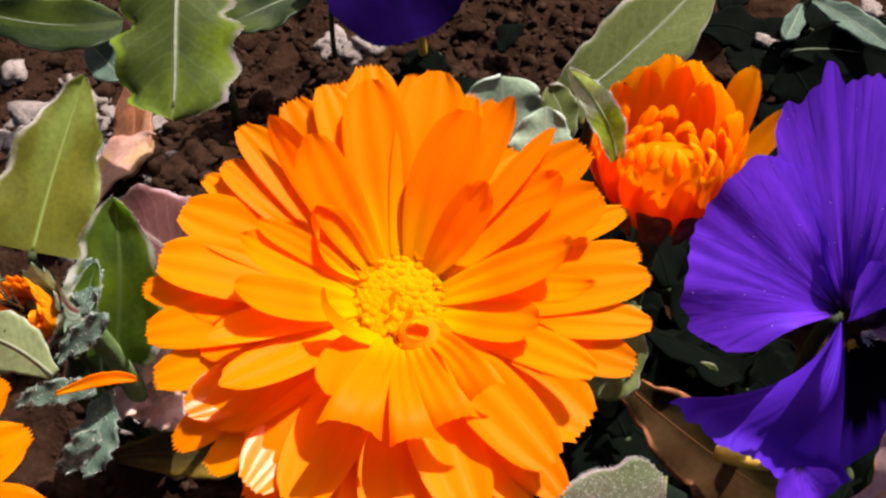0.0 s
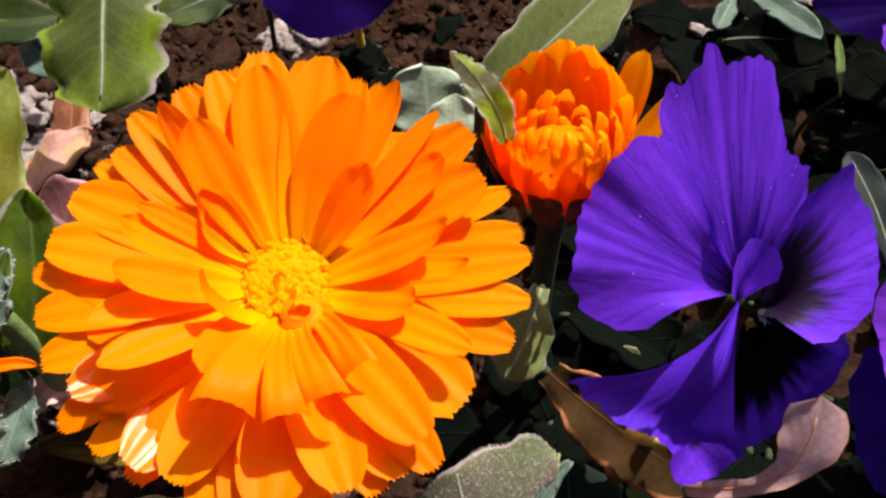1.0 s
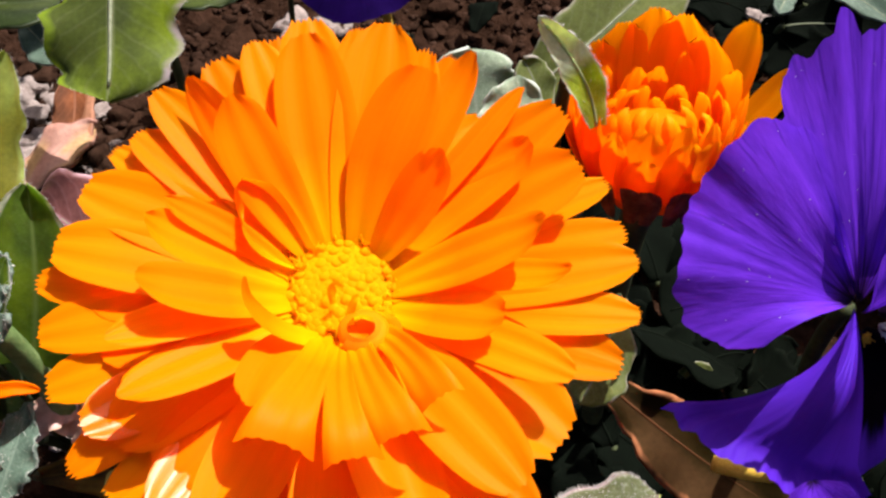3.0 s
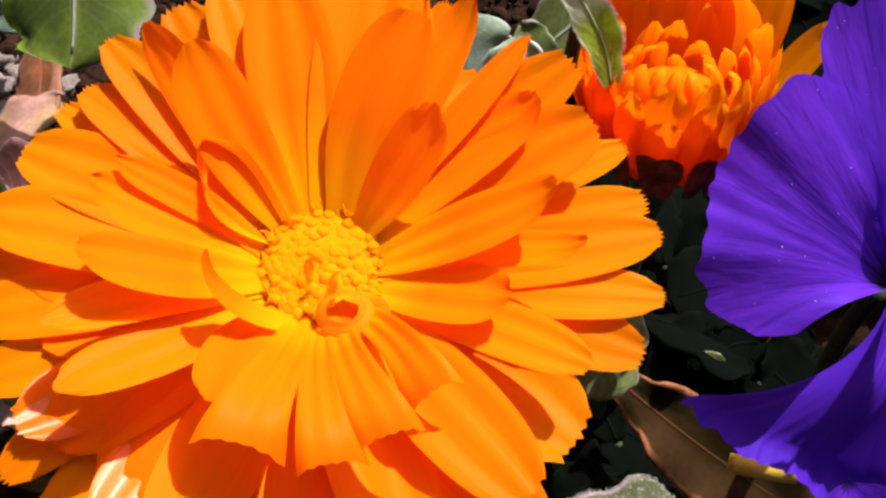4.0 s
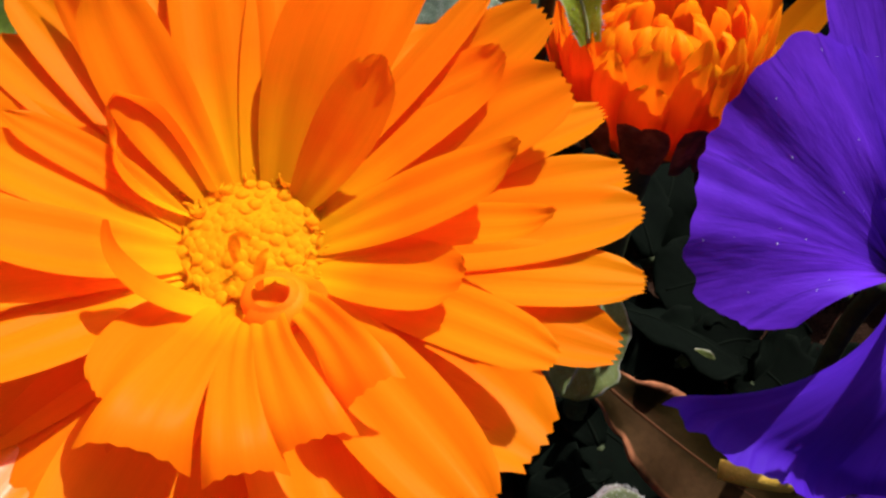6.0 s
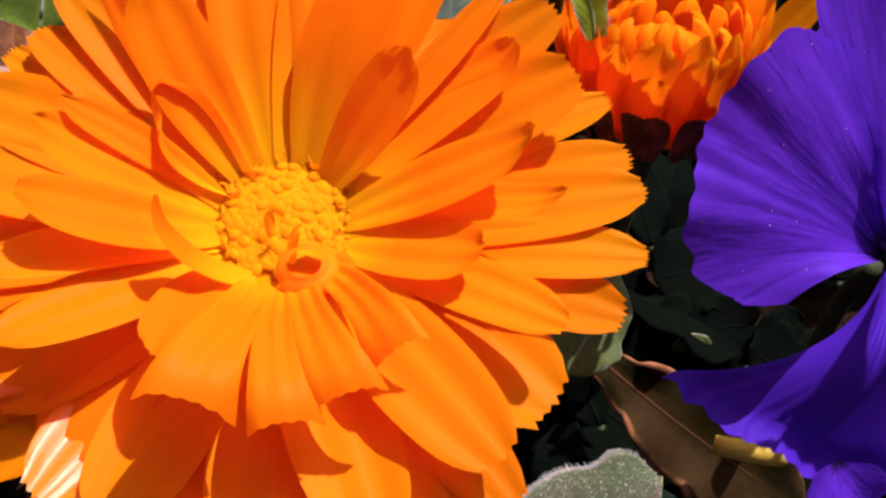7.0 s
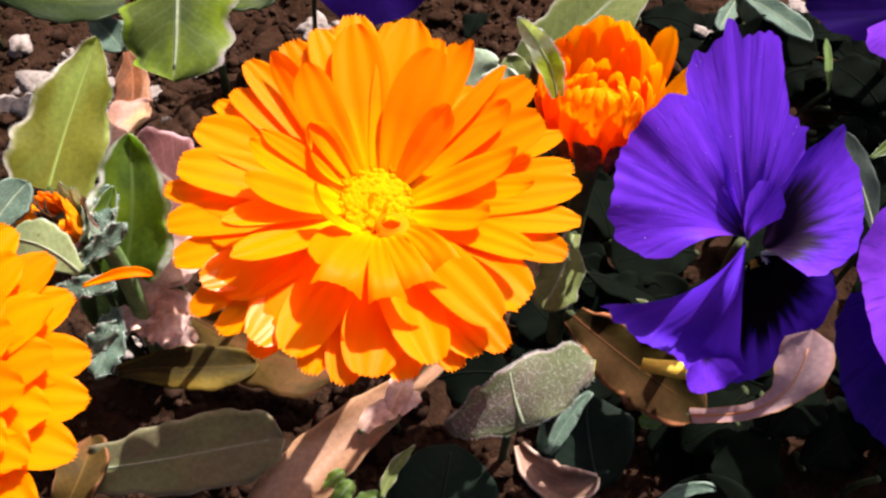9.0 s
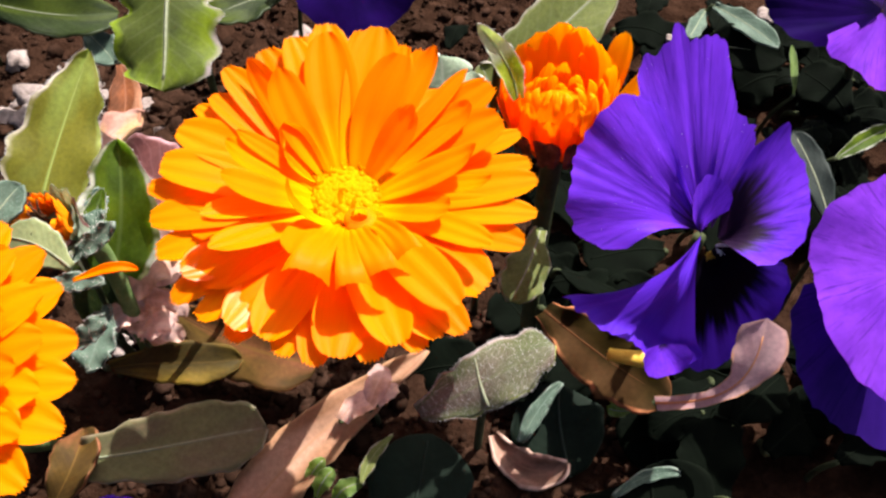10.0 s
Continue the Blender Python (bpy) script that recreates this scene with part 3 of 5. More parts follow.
def hairs(rows, rng, edge, face, length):
    """Short pale down: hairs along both margins and over the blade."""
    bm = bmesh.new()
    nu, nv = len(rows), len(rows[0])
    for i in range(edge + face):
        k = rng.randrange(1, nu - 1)
        j = rng.choice((0, nv - 1)) if i < edge else rng.randrange(1, nv - 1)
        inner = j + 1 if j == 0 else j - 1
        q = rng.random()
        p = rows[k][j].lerp(rows[min(k + 1, nu - 1)][j], q)
        across = (rows[k][j] - rows[k][inner]).normalized()
        along = (rows[k + 1][j] - rows[k][j]).normalized()
        up = along.cross(across).normalized()
        up = up if up.z > 0 else -up
        if i >= edge:
            p = p.lerp(rows[k][inner], rng.random())
        d = across * (0.9 if i < edge else 0.2) + up * rng.uniform(0.1, 0.8) + along * rng.uniform(-0.4, 0.4)
        e = p + d.normalized() * length * rng.uniform(0.5, 1.2)
        a = d.orthogonal().normalized() * 0.05
        b = d.normalized().cross(a)
        foot = [bm.verts.new(p + a * math.cos(m * 2.094) + b * math.sin(m * 2.094)) for m in range(3)]
        tip = bm.verts.new(e)
        for m in range(3):
            bm.faces.new((foot[m], foot[(m + 1) % 3], tip))
    return bm


def fan(spread, radii, cup=0.1, ruffle=0.05, seed=1, tilt=0.0, thick=0.0, waves=5, turn_in=0.0, bend=0.0, bend_end=0.0, nv=45):
    """A broad pansy petal in its flower's plane (x right, y up, z towards the viewer): spread of angles, radii over them."""
    rng = random.Random(seed)
    nu = 18
    ph = [rng.uniform(0, 6.28) for _ in range(3)]
    rows = []
    for i in range(nu):
        s = 0.02 + 0.98 * i / (nu - 1)
        row = []
        for j in range(nv):
            v = j / (nv - 1)
            f = v * (len(radii) - 1)
            k = min(int(f), len(radii) - 2)
            q = f - k
            q = q * q * (3 - 2 * q)
            r = radii[k] * (1 - q) + radii[k + 1] * q
            a = radians(spread[0] + (spread[1] - spread[0]) * v + bend * (1 - s) * (1 - v) - bend_end * (1 - s) * v * v)
            edge = s ** 2.2
            r *= 1 + (0.016 * math.sin(v * 31 + ph[0] + 3 * math.sin(v * 7)) + 0.008 * math.sin(v * 83 + ph[1] + 2 * math.sin(v * 13))) * edge
            d = abs(2 * v - 1)
            z = r * s * (tilt + cup * (d * d) * s) + ruffle * r * edge * math.sin(v * waves * 3.1 + ph[2]) + 0.004 * r * math.sin(v * 47 + ph[1] + 4 * math.sin(v * 9 + s * 2)) * s * s + 0.01 * r * noise.noise(Vector((v * 9, s * 2.5, ph[0]))) * s
            z += turn_in * r * max(0, s - 0.88) ** 2
            row.append(Vector((math.cos(a) * r * s, math.sin(a) * r * s, z)))
        rows.append(row)
    return sheet(rows, thick)


def facing(normal, roll=0.0):
    """The turn of a flower whose face looks along normal, its top upwards."""
    n = Vector(normal).normalized()
    r = UP.cross(n).normalized()
    u = n.cross(r)
    m = Matrix((r, u, n)).transposed().to_4x4()
    return m @ Matrix.Rotation(radians(roll), 4, "Z")


def tuft(at, n, length, lean, rng):
    """A tuft of short soft hairs."""
    bm = bmesh.new()
    at, lean = Vector(at), Vector(lean)
    for i in range(n):
        d = (lean + Vector((rng.uniform(-1, 1), rng.uniform(-1, 1), rng.uniform(-0.3, 0.6))) * 0.7).normalized()
        p = at + Vector((rng.uniform(-0.5, 0.5), rng.uniform(-0.5, 0.5), -0.4))
        q = p + d * length * rng.uniform(0.6, 1)
        a = d.orthogonal().normalized() * 0.17
        b = d.cross(a)
        foot = [bm.verts.new(p + a * math.cos(k * 2.094) + b * math.sin(k * 2.094)) for k in range(3)]
        head = [bm.verts.new(q + (a * math.cos(k * 2.094) + b * math.sin(k * 2.094)) * 0.7) for k in range(3)]
        for k in range(3):
            bm.faces.new((foot[k], foot[(k + 1) % 3], head[(k + 1) % 3], head[k]))
        bm.faces.new(head)
    return bm


def pebble(name, at, size, mat, label, category, seed, group):
    rng = random.Random(seed)
    bm = bmesh.new()
    bmesh.ops.create_icosphere(bm, subdivisions=3, radius=1)
    o = Vector((rng.uniform(0, 50), rng.uniform(0, 50), 0))
    for w in bm.verts:
        w.co *= 1 + 0.7 * noise.noise(w.co * 1.1 + o) + 0.3 * noise.noise(w.co * 2.7 + o) + 0.14 * noise.noise(w.co * 6 + o)
    bmesh.ops.scale(bm, verts=bm.verts, vec=(size * MM, size * MM * rng.uniform(0.6, 1), size * MM * rng.uniform(0.45, 0.8)))
    mesh = bpy.data.meshes.new(name)
    bm.to_mesh(mesh)
    bm.free()
    mesh.materials.append(mat)
    mesh.polygons.foreach_set("use_smooth", [True] * len(mesh.polygons))
    ob = new(name, mesh)
    ob.matrix_world = Matrix.Translation(Vector(at) * MM) @ Matrix.Rotation(rng.uniform(0, 6.28), 4, "Z")
    return tagged(ob, label, category, group)


# ---- ground ----


def soil_height(x, y):
    p = Vector((x, y, 0))
    return 5.0 * noise.noise(p * 0.02) + 2.6 * noise.noise(p * 0.075 + Vector((9, 0, 0))) + 2.3 * noise.noise(p * 0.2) + 1.3 * noise.noise(p * 0.45)


def ground():
    bm = bmesh.new()
    n = 150
    axis = [k * 1.6 if abs(k) <= 90 else math.copysign(144 + (1.12 ** (abs(k) - 90) - 1) * 60, k) for k in range(-n, n + 1)]
    grid = []
    for gy in axis:
        row = []
        for gx in axis:
            x, y = gx, gy + 110
            far = min(1.0, max(0.0, (math.hypot(gx, gy) - 150) / 400))
            row.append(bm.verts.new((x * MM, y * MM, soil_height(x, y) * (1 - far) * MM)))
        grid.append(row)
    for a, b in zip(grid, grid[1:]):
        for i in range(len(axis) - 1):
            bm.faces.new((a[i], a[i + 1], b[i + 1], b[i]))
    mesh = bpy.data.meshes.new("ground")
    bm.to_mesh(mesh)
    bm.free()
    mesh.materials.append(SOIL)
    mesh.polygons.foreach_set("use_smooth", [True] * len(mesh.polygons))
    return tagged(new("ground", mesh), "dark brown crumbly garden soil", "soil", kind="structure")


ground()

# ---- the large marigold ----
# a row each: way and reach of the tip, its rise over the eye, width, bend, roll of the tip, twist, bluntness;
# the middle petals have no roll, the outer ones no roll and no twist
INNER_RIGHT = [
    (99, 27.6, 9.8, 7.8, 14, 0, 0, 0.86), (80, 29.3, 9.6, 8.1, 18, 0, 0, 0.86), (66, 22.6, 12.3, 7.0, 16, 0, 8, 0.8), (59, 28.2, 10.5, 4.6, 14, 30, -16, 0.9),
    (45, 28.0, 9.8, 2.9, 14, 0, 0, 0.93), (33, 24.1, 9.5, 5.7, 6, 40, -10, 0.8), (45, 15.4, 11.6, 4.9, 14, 20, 14, 0.9), (4, 20.5, 14.0, 5.6, 4, 45, -14, 0.86),
    (353, 23.1, 12.0, 3.7, 4, 46, -18, 0.86), (338, 17.8, 9.4, 5.6, 10, 30, -10, 0.74),
]
INNER_LEFT = [
    (332, 26.1, 8.2, 4.7, 22, 0, 6, 0.82), (308, 28.5, 7.6, 7.1, 32, 0, 0, 0.74), (216, 24.0, 9.6, 5.3, 20, 0, 10, 0.94), (247, 17.0, 10.8, 6.0, 24, 0, 6, 0.8),
    (202, 22.8, 10.0, 4.0, 22, 0, 10, 0.9), (192, 18.3, 13.4, 5.1, 12, 20, 8, 0.82), (171, 18.2, 12.8, 4.8, 8, 36, 14, 0.84), (162, 17.5, 12.0, 3.1, 6, 20, 0, 0.92),
    (124, 19.6, 13.6, 6.2, 10, 24, 0, 0.84), (127, 27.9, 8.8, 4.6, 2, 10, -46, 0.9),
]
FLARED = [
    (304, 18.3, 10.2, 4.8, 34, -40, 26, 0.8), (290, 20.0, 11.2, 4.8, 40, -50, 14, 0.8), (277, 21.0, 11.0, 4.6, 42, -50, -12, 0.8), (257, 20.0, 12.2, 6.0, 36, -40, -10, 0.8),
]
MIDDLE_FRONT = [
    (23, 27.5, 8.6, 7.1, 20, 4, 0.74), (133, 31.1, 5.6, 5.4, 18, -6, 0.82), (212, 28.8, 3.6, 6.2, -22, -6, 0.82), (236, 29.1, 3.4, 7.1, -18, -4, 0.76),
    (247, 28.4, 3.6, 7.5, 16, 0, 0.78), (270, 29.3, 4.0, 8.3, 16, 0, 0.74), (288, 29.1, 5.4, 7.3, 22, 0, 0.76), (300, 29.8, 3.4, 6.5, 22, 0, 0.78),
]
MIDDLE_BACK = [
    (2, 31.1, 5.2, 5.8, 22, 0, 0.82), (351, 31.2, 4.6, 5.0, 24, 0, 0.86), (189, 31.4, 1.8, 6.2, 28, 0, 0.78), (172, 30.3, 4.2, 7.4, 26, 0, 0.72),
    (158, 30.2, 4.0, 7.0, 24, 0, 0.74), (142, 29.3, 4.2, 5.7, 22, 0, 0.8), (110, 29.8, 7.6, 5.5, 20, 0, 0.8),
]
OUTER_FRONT = [
    (36, 29.4, 9.2, 5.8, 20, 0.74), (20, 30.7, 4.8, 4.1, 22, 0.8), (9, 30.6, 4.6, 5.0, 22, 0.76), (341, 30.2, 3.6, 5.5, 26, 0.74),
    (323, 28.1, 2.4, 8.6, 30, 0.66), (307, 31.3, 3.4, 5.5, 30, 0.72), (294, 30.2, 2.4, 5.4, 22, 0.76), (280, 29.6, 2.4, 6.4, 20, 0.72),
    (263, 30.3, 2.6, 5.7, 20, 0.74), (253, 29.5, 2.0, 5.5, 20, 0.74), (237, 30.3, 0.8, 5.4, 20, 0.74), (225, 30.7, 0.6, 4.9, 20, 0.74),
]
OUTER_BACK = [
    (216, 32.1, 1.0, 4.9, 28, 0.76), (200, 31.3, 1.2, 5.6, 30, 0.74), (178, 32.2, 1.6, 5.0, 26, 0.74), (147, 30.7, 2.8, 4.7, 22, 0.8),
    (119, 30.7, 5.6, 6.7, 22, 0.76), (105, 30.7, 6.0, 5.4, 22, 0.78), (98, 32.2, 6.6, 7.1, 22, 0.78), (87, 29.6, 7.8, 4.3, 20, 0.84),
    (70, 27.3, 8.6, 5.3, 20, 0.8), (64, 27.8, 8.4, 3.8, 18, 0.84),
]


def marigold():
    rng = random.Random(4)
    f = thing("marigold_flower", (-5.6, 69.6, 80), "large double orange marigold with toothed petals and a yellow eye", "flower",
              Matrix.Rotation(radians(12), 4, "X"))
    for az, reach, rise, w, arch, curl, twist, point in INNER_RIGHT + INNER_LEFT:
        part("petal", ray_petal(rng, az, reach, rise, w * 1.13, arch, curl, 5.0, -0.9, 0.3, twist, None, False, point), ORANGE, f)
    for az, reach, rise, w, arch, curl, twist, point in FLARED:
        part("petal", ray_petal(rng, az, reach, rise, w, arch, curl, 5.2, -0.8, 0.22, twist, 0.12, True, point), ORANGE, f, "short petal with a flared turned-down tip")
    for az, reach, rise, w, arch, twist, point in MIDDLE_FRONT + MIDDLE_BACK:
        part("petal", ray_petal(rng, az, reach, rise, w * 1.16, arch, 0, 5.4, 1.4, 0.45, twist, None, False, point), GLOSSY if az in (212, 236) else ORANGE, f)
    for az, reach, rise, w, arch, point in OUTER_FRONT + OUTER_BACK:
        part("petal", ray_petal(rng, az, reach, rise, w * 1.2, arch, 0, 4.8, 2.8, 0.7, 0, None, False, point), ORANGE, f)
    for i in range(20):
        part("petal", ray_petal(rng, i * 18 + rng.uniform(-5, 5), rng.uniform(25, 27.5), rng.uniform(0.8, 2.2), 8.6, 30, 0, 5.0, 2.4, 0.4, 0, None, False, 0.78), ORANGE, f)
    disc(f, rng, 6.3, 170, 0.9, 0.5)
    open_florets(f, rng, 6.4, 26, 0.2)
    open_florets(f, rng, 5.2, 20, 1.0)
    stamens(f, rng, 6.9, 150, 1.0)
    # a short ligule rolled into a ring, a curled crescent, one hooked over at its tip, and stray florets
    ring = []
    for i in range(36):
        q = i / 35 * 9.4 - 2.4
        r = 2.65 - 0.7 * i / 35
        ring.append([Vector((2.6 + r * k * math.cos(q), -5.9 + r * k * math.sin(q), 4.4 + 0.5 * i / 35 + 0.55 * v - 0.25 * r * math.sin(q))) for v in (-1, -0.5, 0, 0.5, 1) for k in (1 - 0.22 * v - 0.1 * v * v,)])
    part("rolled_petal", sheet(ring), GLOSSY, f, "glossy petal rolled into a ring")
    part("petal", ray_petal(rng, 294, 9.6, 3.6, 6.4, 10, 0, 3.6, -2.2, 0.1, 0, 0.1, False, 0.7), ORANGE, f, "short petal under the rolled ring")
    part("rolled_petal", ribbon([(-1.8, -6.4, 2.6), (-5.6, -7.6, 6.4), (-9.2, -6.2, 9.4), (-8.2, -3.1, 11.6)], 3.2, (0.55, 0.45, 0.7), 16, 0.12), ORANGE, f, "short petal curled over the eye")
    part("rolled_petal", ray_petal(rng, 139, 12.8, 9.2, 6.4, -34, 50, 5.0, -0.8, 0.1, 10, 1.1, False, 0.75), ORANGE, f, "short scooped petal with rolled edges")
    part("rolled_petal", ribbon([(-0.6, -2.2, 2.6), (-0.9, -1.6, 4.6), (-0.6, -0.9, 5.8), (0.5, -1.2, 4.4)], 1.0, (0.3, -0.6, 0.7)), FLORET, f, "stray bent floret")
    part("rolled_petal", ribbon([(1.3, -4.6, 2.6), (1.2, -4.0, 4.6), (1.6, -3.0, 5.8), (2.2, -2.6, 5.4)], 0.9, (0.3, -0.6, 0.7)), FLORET, f, "stray upright floret")
    calyx(f, rng, 18, 11, -2.2, 4.0, 6.5)
    bm = rod([(0, 0, -5), (1, 3, -30), (3, 10, -55), (4, 18, -84)], 2.4, 2.0, 14, 10)
    part("stem", bm, STEM, f, "hairy green stem")


marigold()


def side_marigold():
    rng = random.Random(9)
    f = thing("marigold_flower", (-72.0, 36.5, 74), "double orange marigold with densely overlapping rounded petals", "flower",
              Matrix.Rotation(radians(12), 4, "X"))
    for n, reach, rise, w, arch, foot, sink, teeth in ((24, 30, 4.0, 8.4, 46, 4.6, 2.4, 0.6), (21, 26.5, 7, 8.6, 50, 4.8, 1.2, 0.5), (18, 22.5, 9.5, 8.6, 50, 5, 0, 0.35), (15, 18, 11.5, 8.0, 46, 5, 0, 0.3), (11, 13, 12.5, 6.8, 40, 4.5, 0, 0.3), (8, 8, 10, 5, 20, 3.5, 0, 0.3)):
        for i in range(n):
            part("petal", ray_petal(rng, 360 * (i + rng.uniform(-0.2, 0.2)) / n + reach * 7, reach + rng.uniform(-1, 1), rise + rng.uniform(-0.6, 0.6), w, arch, 0, foot, sink, teeth), ORANGE, f)
    disc(f, rng, 5, 70, 2.4, 0)
    calyx(f, rng, 16, 11, -2.2, 4.0, 6.5)
    part("stem", rod([(0, 0, -5), (-1, 3, -30), (-2, 8, -55), (-4, 16, -78)], 2.4, 2.0, 14, 10), STEM, f, "hairy green stem")


side_marigold()


def half_open_marigold():
    rng = random.Random(21)
    f = thing("marigold_bud", (32.1, 91.9, 72.3), "half-open deep orange marigold with incurved petals above a dark calyx", "flower",
              Matrix.Rotation(radians(-15), 4, "X") @ Matrix.Scale(1.016, 4))
    for n, reach, rise, w, arch, curl, foot, cup in ((16, 10.6, 10.8, 4.3, -20, 0, 6.8, 0.3), (15, 9.6, 13.6, 4.3, -30, 6, 6.2, 0.35), (11, 7.2, 13.2, 3.6, -46, 30, 5.4, 0.5), (9, 5.0, 12.2, 3.0, -56, 60, 4.2, 0.6), (6, 2.6, 11.4, 2.4, -60, 60, 2.8, 0.6)):
        for i in range(n):
            az = 360 * (i + rng.uniform(-0.12, 0.12)) / n + reach * 11
            if math.sin(radians(az)) > 0.3 and n > 9:
                continue
            part("petal", ray_petal(rng, az, reach + rng.uniform(-0.4, 0.4), rise + rng.uniform(-1.7, 1.3), w * rng.uniform(0.8, 1.25), arch, curl, foot, 0, 0.5, rng.uniform(-10, 10), cup, False, 0.9), DEEP_ORANGE, f)
    for az, reach, rise, w, arch in ((33, 14.6, 18.4, 6.0, -20), (9, 17.6, 14.6, 6.0, -10), (46, 9.6, 16.8, 8.0, -40), (66, 10.0, 18.8, 8.4, -40), (86, 10.4, 19.2, 9.0, -36), (108, 10.4, 17.6, 8.8, -40), (130, 10.8, 15.8, 8.4, -40), (150, 11.4, 14.6, 8.0, -36), (166, 12.0, 13.2, 6.0, -30),
                                     (60, 8.6, 14.6, 3.0, -40), (130, 8.8, 13.2, 4.0, -40), (150, 9.0, 12.4, 3.6, -40), (100, 7.6, 12.6, 3.8, -40), (80, 7.4, 12.8, 3.6, -44)):
        part("petal", ray_petal(rng, az, reach, rise, w, arch, 0, 7.0, 0, 0.5, 0, 0.28), DEEP_ORANGE, f, "broad back petal")
    bm = bmesh.new()
    bmesh.ops.create_uvsphere(bm, u_segments=20, v_segments=12, radius=1)
    bmesh.ops.scale(bm, verts=bm.verts, vec=(6.2, 6.2, 4.4))
    bmesh.ops.translate(bm, verts=bm.verts, vec=(0, 0, 5.6))
    part("core", bm, DEEP_ORANGE, f, "packed orange florets")
    bm = bmesh.new()
    bmesh.ops.create_uvsphere(bm, u_segments=20, v_segments=12, radius=1)
    bmesh.ops.scale(bm, verts=bm.verts, vec=(6.0, 6.0, 3.4))
    bmesh.ops.translate(bm, verts=bm.verts, vec=(0, 0, 0.4))
    part("receptacle", bm, DARK_BRACT, f, "dark green receptacle")
    calyx(f, rng, 18, 10.6, 5.6, 3.0, 1.2, 7.6, DARK_BRACT)
    part("stem", rod([(0, 0, 0.5), (0, 9, -18), (1, 18, -40), (0, 14, -76)], 2.2, 1.8, 14, 10), PETIOLE, f, "dark green stem")


half_open_marigold()


def withered_marigold():
    rng = random.Random(33)
    f = thing("withered_marigold", (-59.2, 83.0, 56.0), "withered marigold with shrivelled orange petals in a grey-green calyx", "flower",
              facing((-0.5, -0.42, 0.76)))
    for i in range(46):
        az = 360 * i / 46 + rng.uniform(-6, 6)
        part("petal", ray_petal(rng, az, rng.uniform(4.0, 6.6), rng.uniform(7.4, 10.0), rng.uniform(2.0, 3.2), 22, 0, 2.6, 0.0, 0.2, rng.uniform(-30, 30), 0.5), SHRIVELLED, f)
    for i in range(34):
        a = rng.uniform(0, 6.28)
        o = Vector((math.cos(a), math.sin(a), 0))
        part("strand", rod([o * 0.5 + UP * 4, o + UP * 7, o * 1.8 + UP * 9.4, o * rng.uniform(1.0, 4.2) + UP * rng.uniform(9.6, 11.4)], 0.28, 0.16, 6, 5), STRAND, f, "dried dark strand")
    for i in range(22):
        part("bract", ray_petal(rng, i * 360 / 22 + rng.uniform(-5, 5), rng.uniform(7.0, 8.6), rng.uniform(5.0, 8.4), rng.uniform(3.0, 4.2), 30, 0, 2.2, 1.6, 0.3, rng.uniform(-10, 10), 0.3, False, 0.98), DOWNY if i % 5 else MAROON, f, "hairy bract")
    bm = bmesh.new()
    bmesh.ops.create_uvsphere(bm, u_segments=18, v_segments=12, radius=3.8)
    bmesh.ops.translate(bm, verts=bm.verts, vec=(0, 0, 2.6))
    part("seed_head", bm, BRACT, f)
    stem_down(f, 56, 1.8, None, (4, 6))


withered_marigold()

# ---- pansies ----
VIEWER = (0.12, -0.722, 0.682)


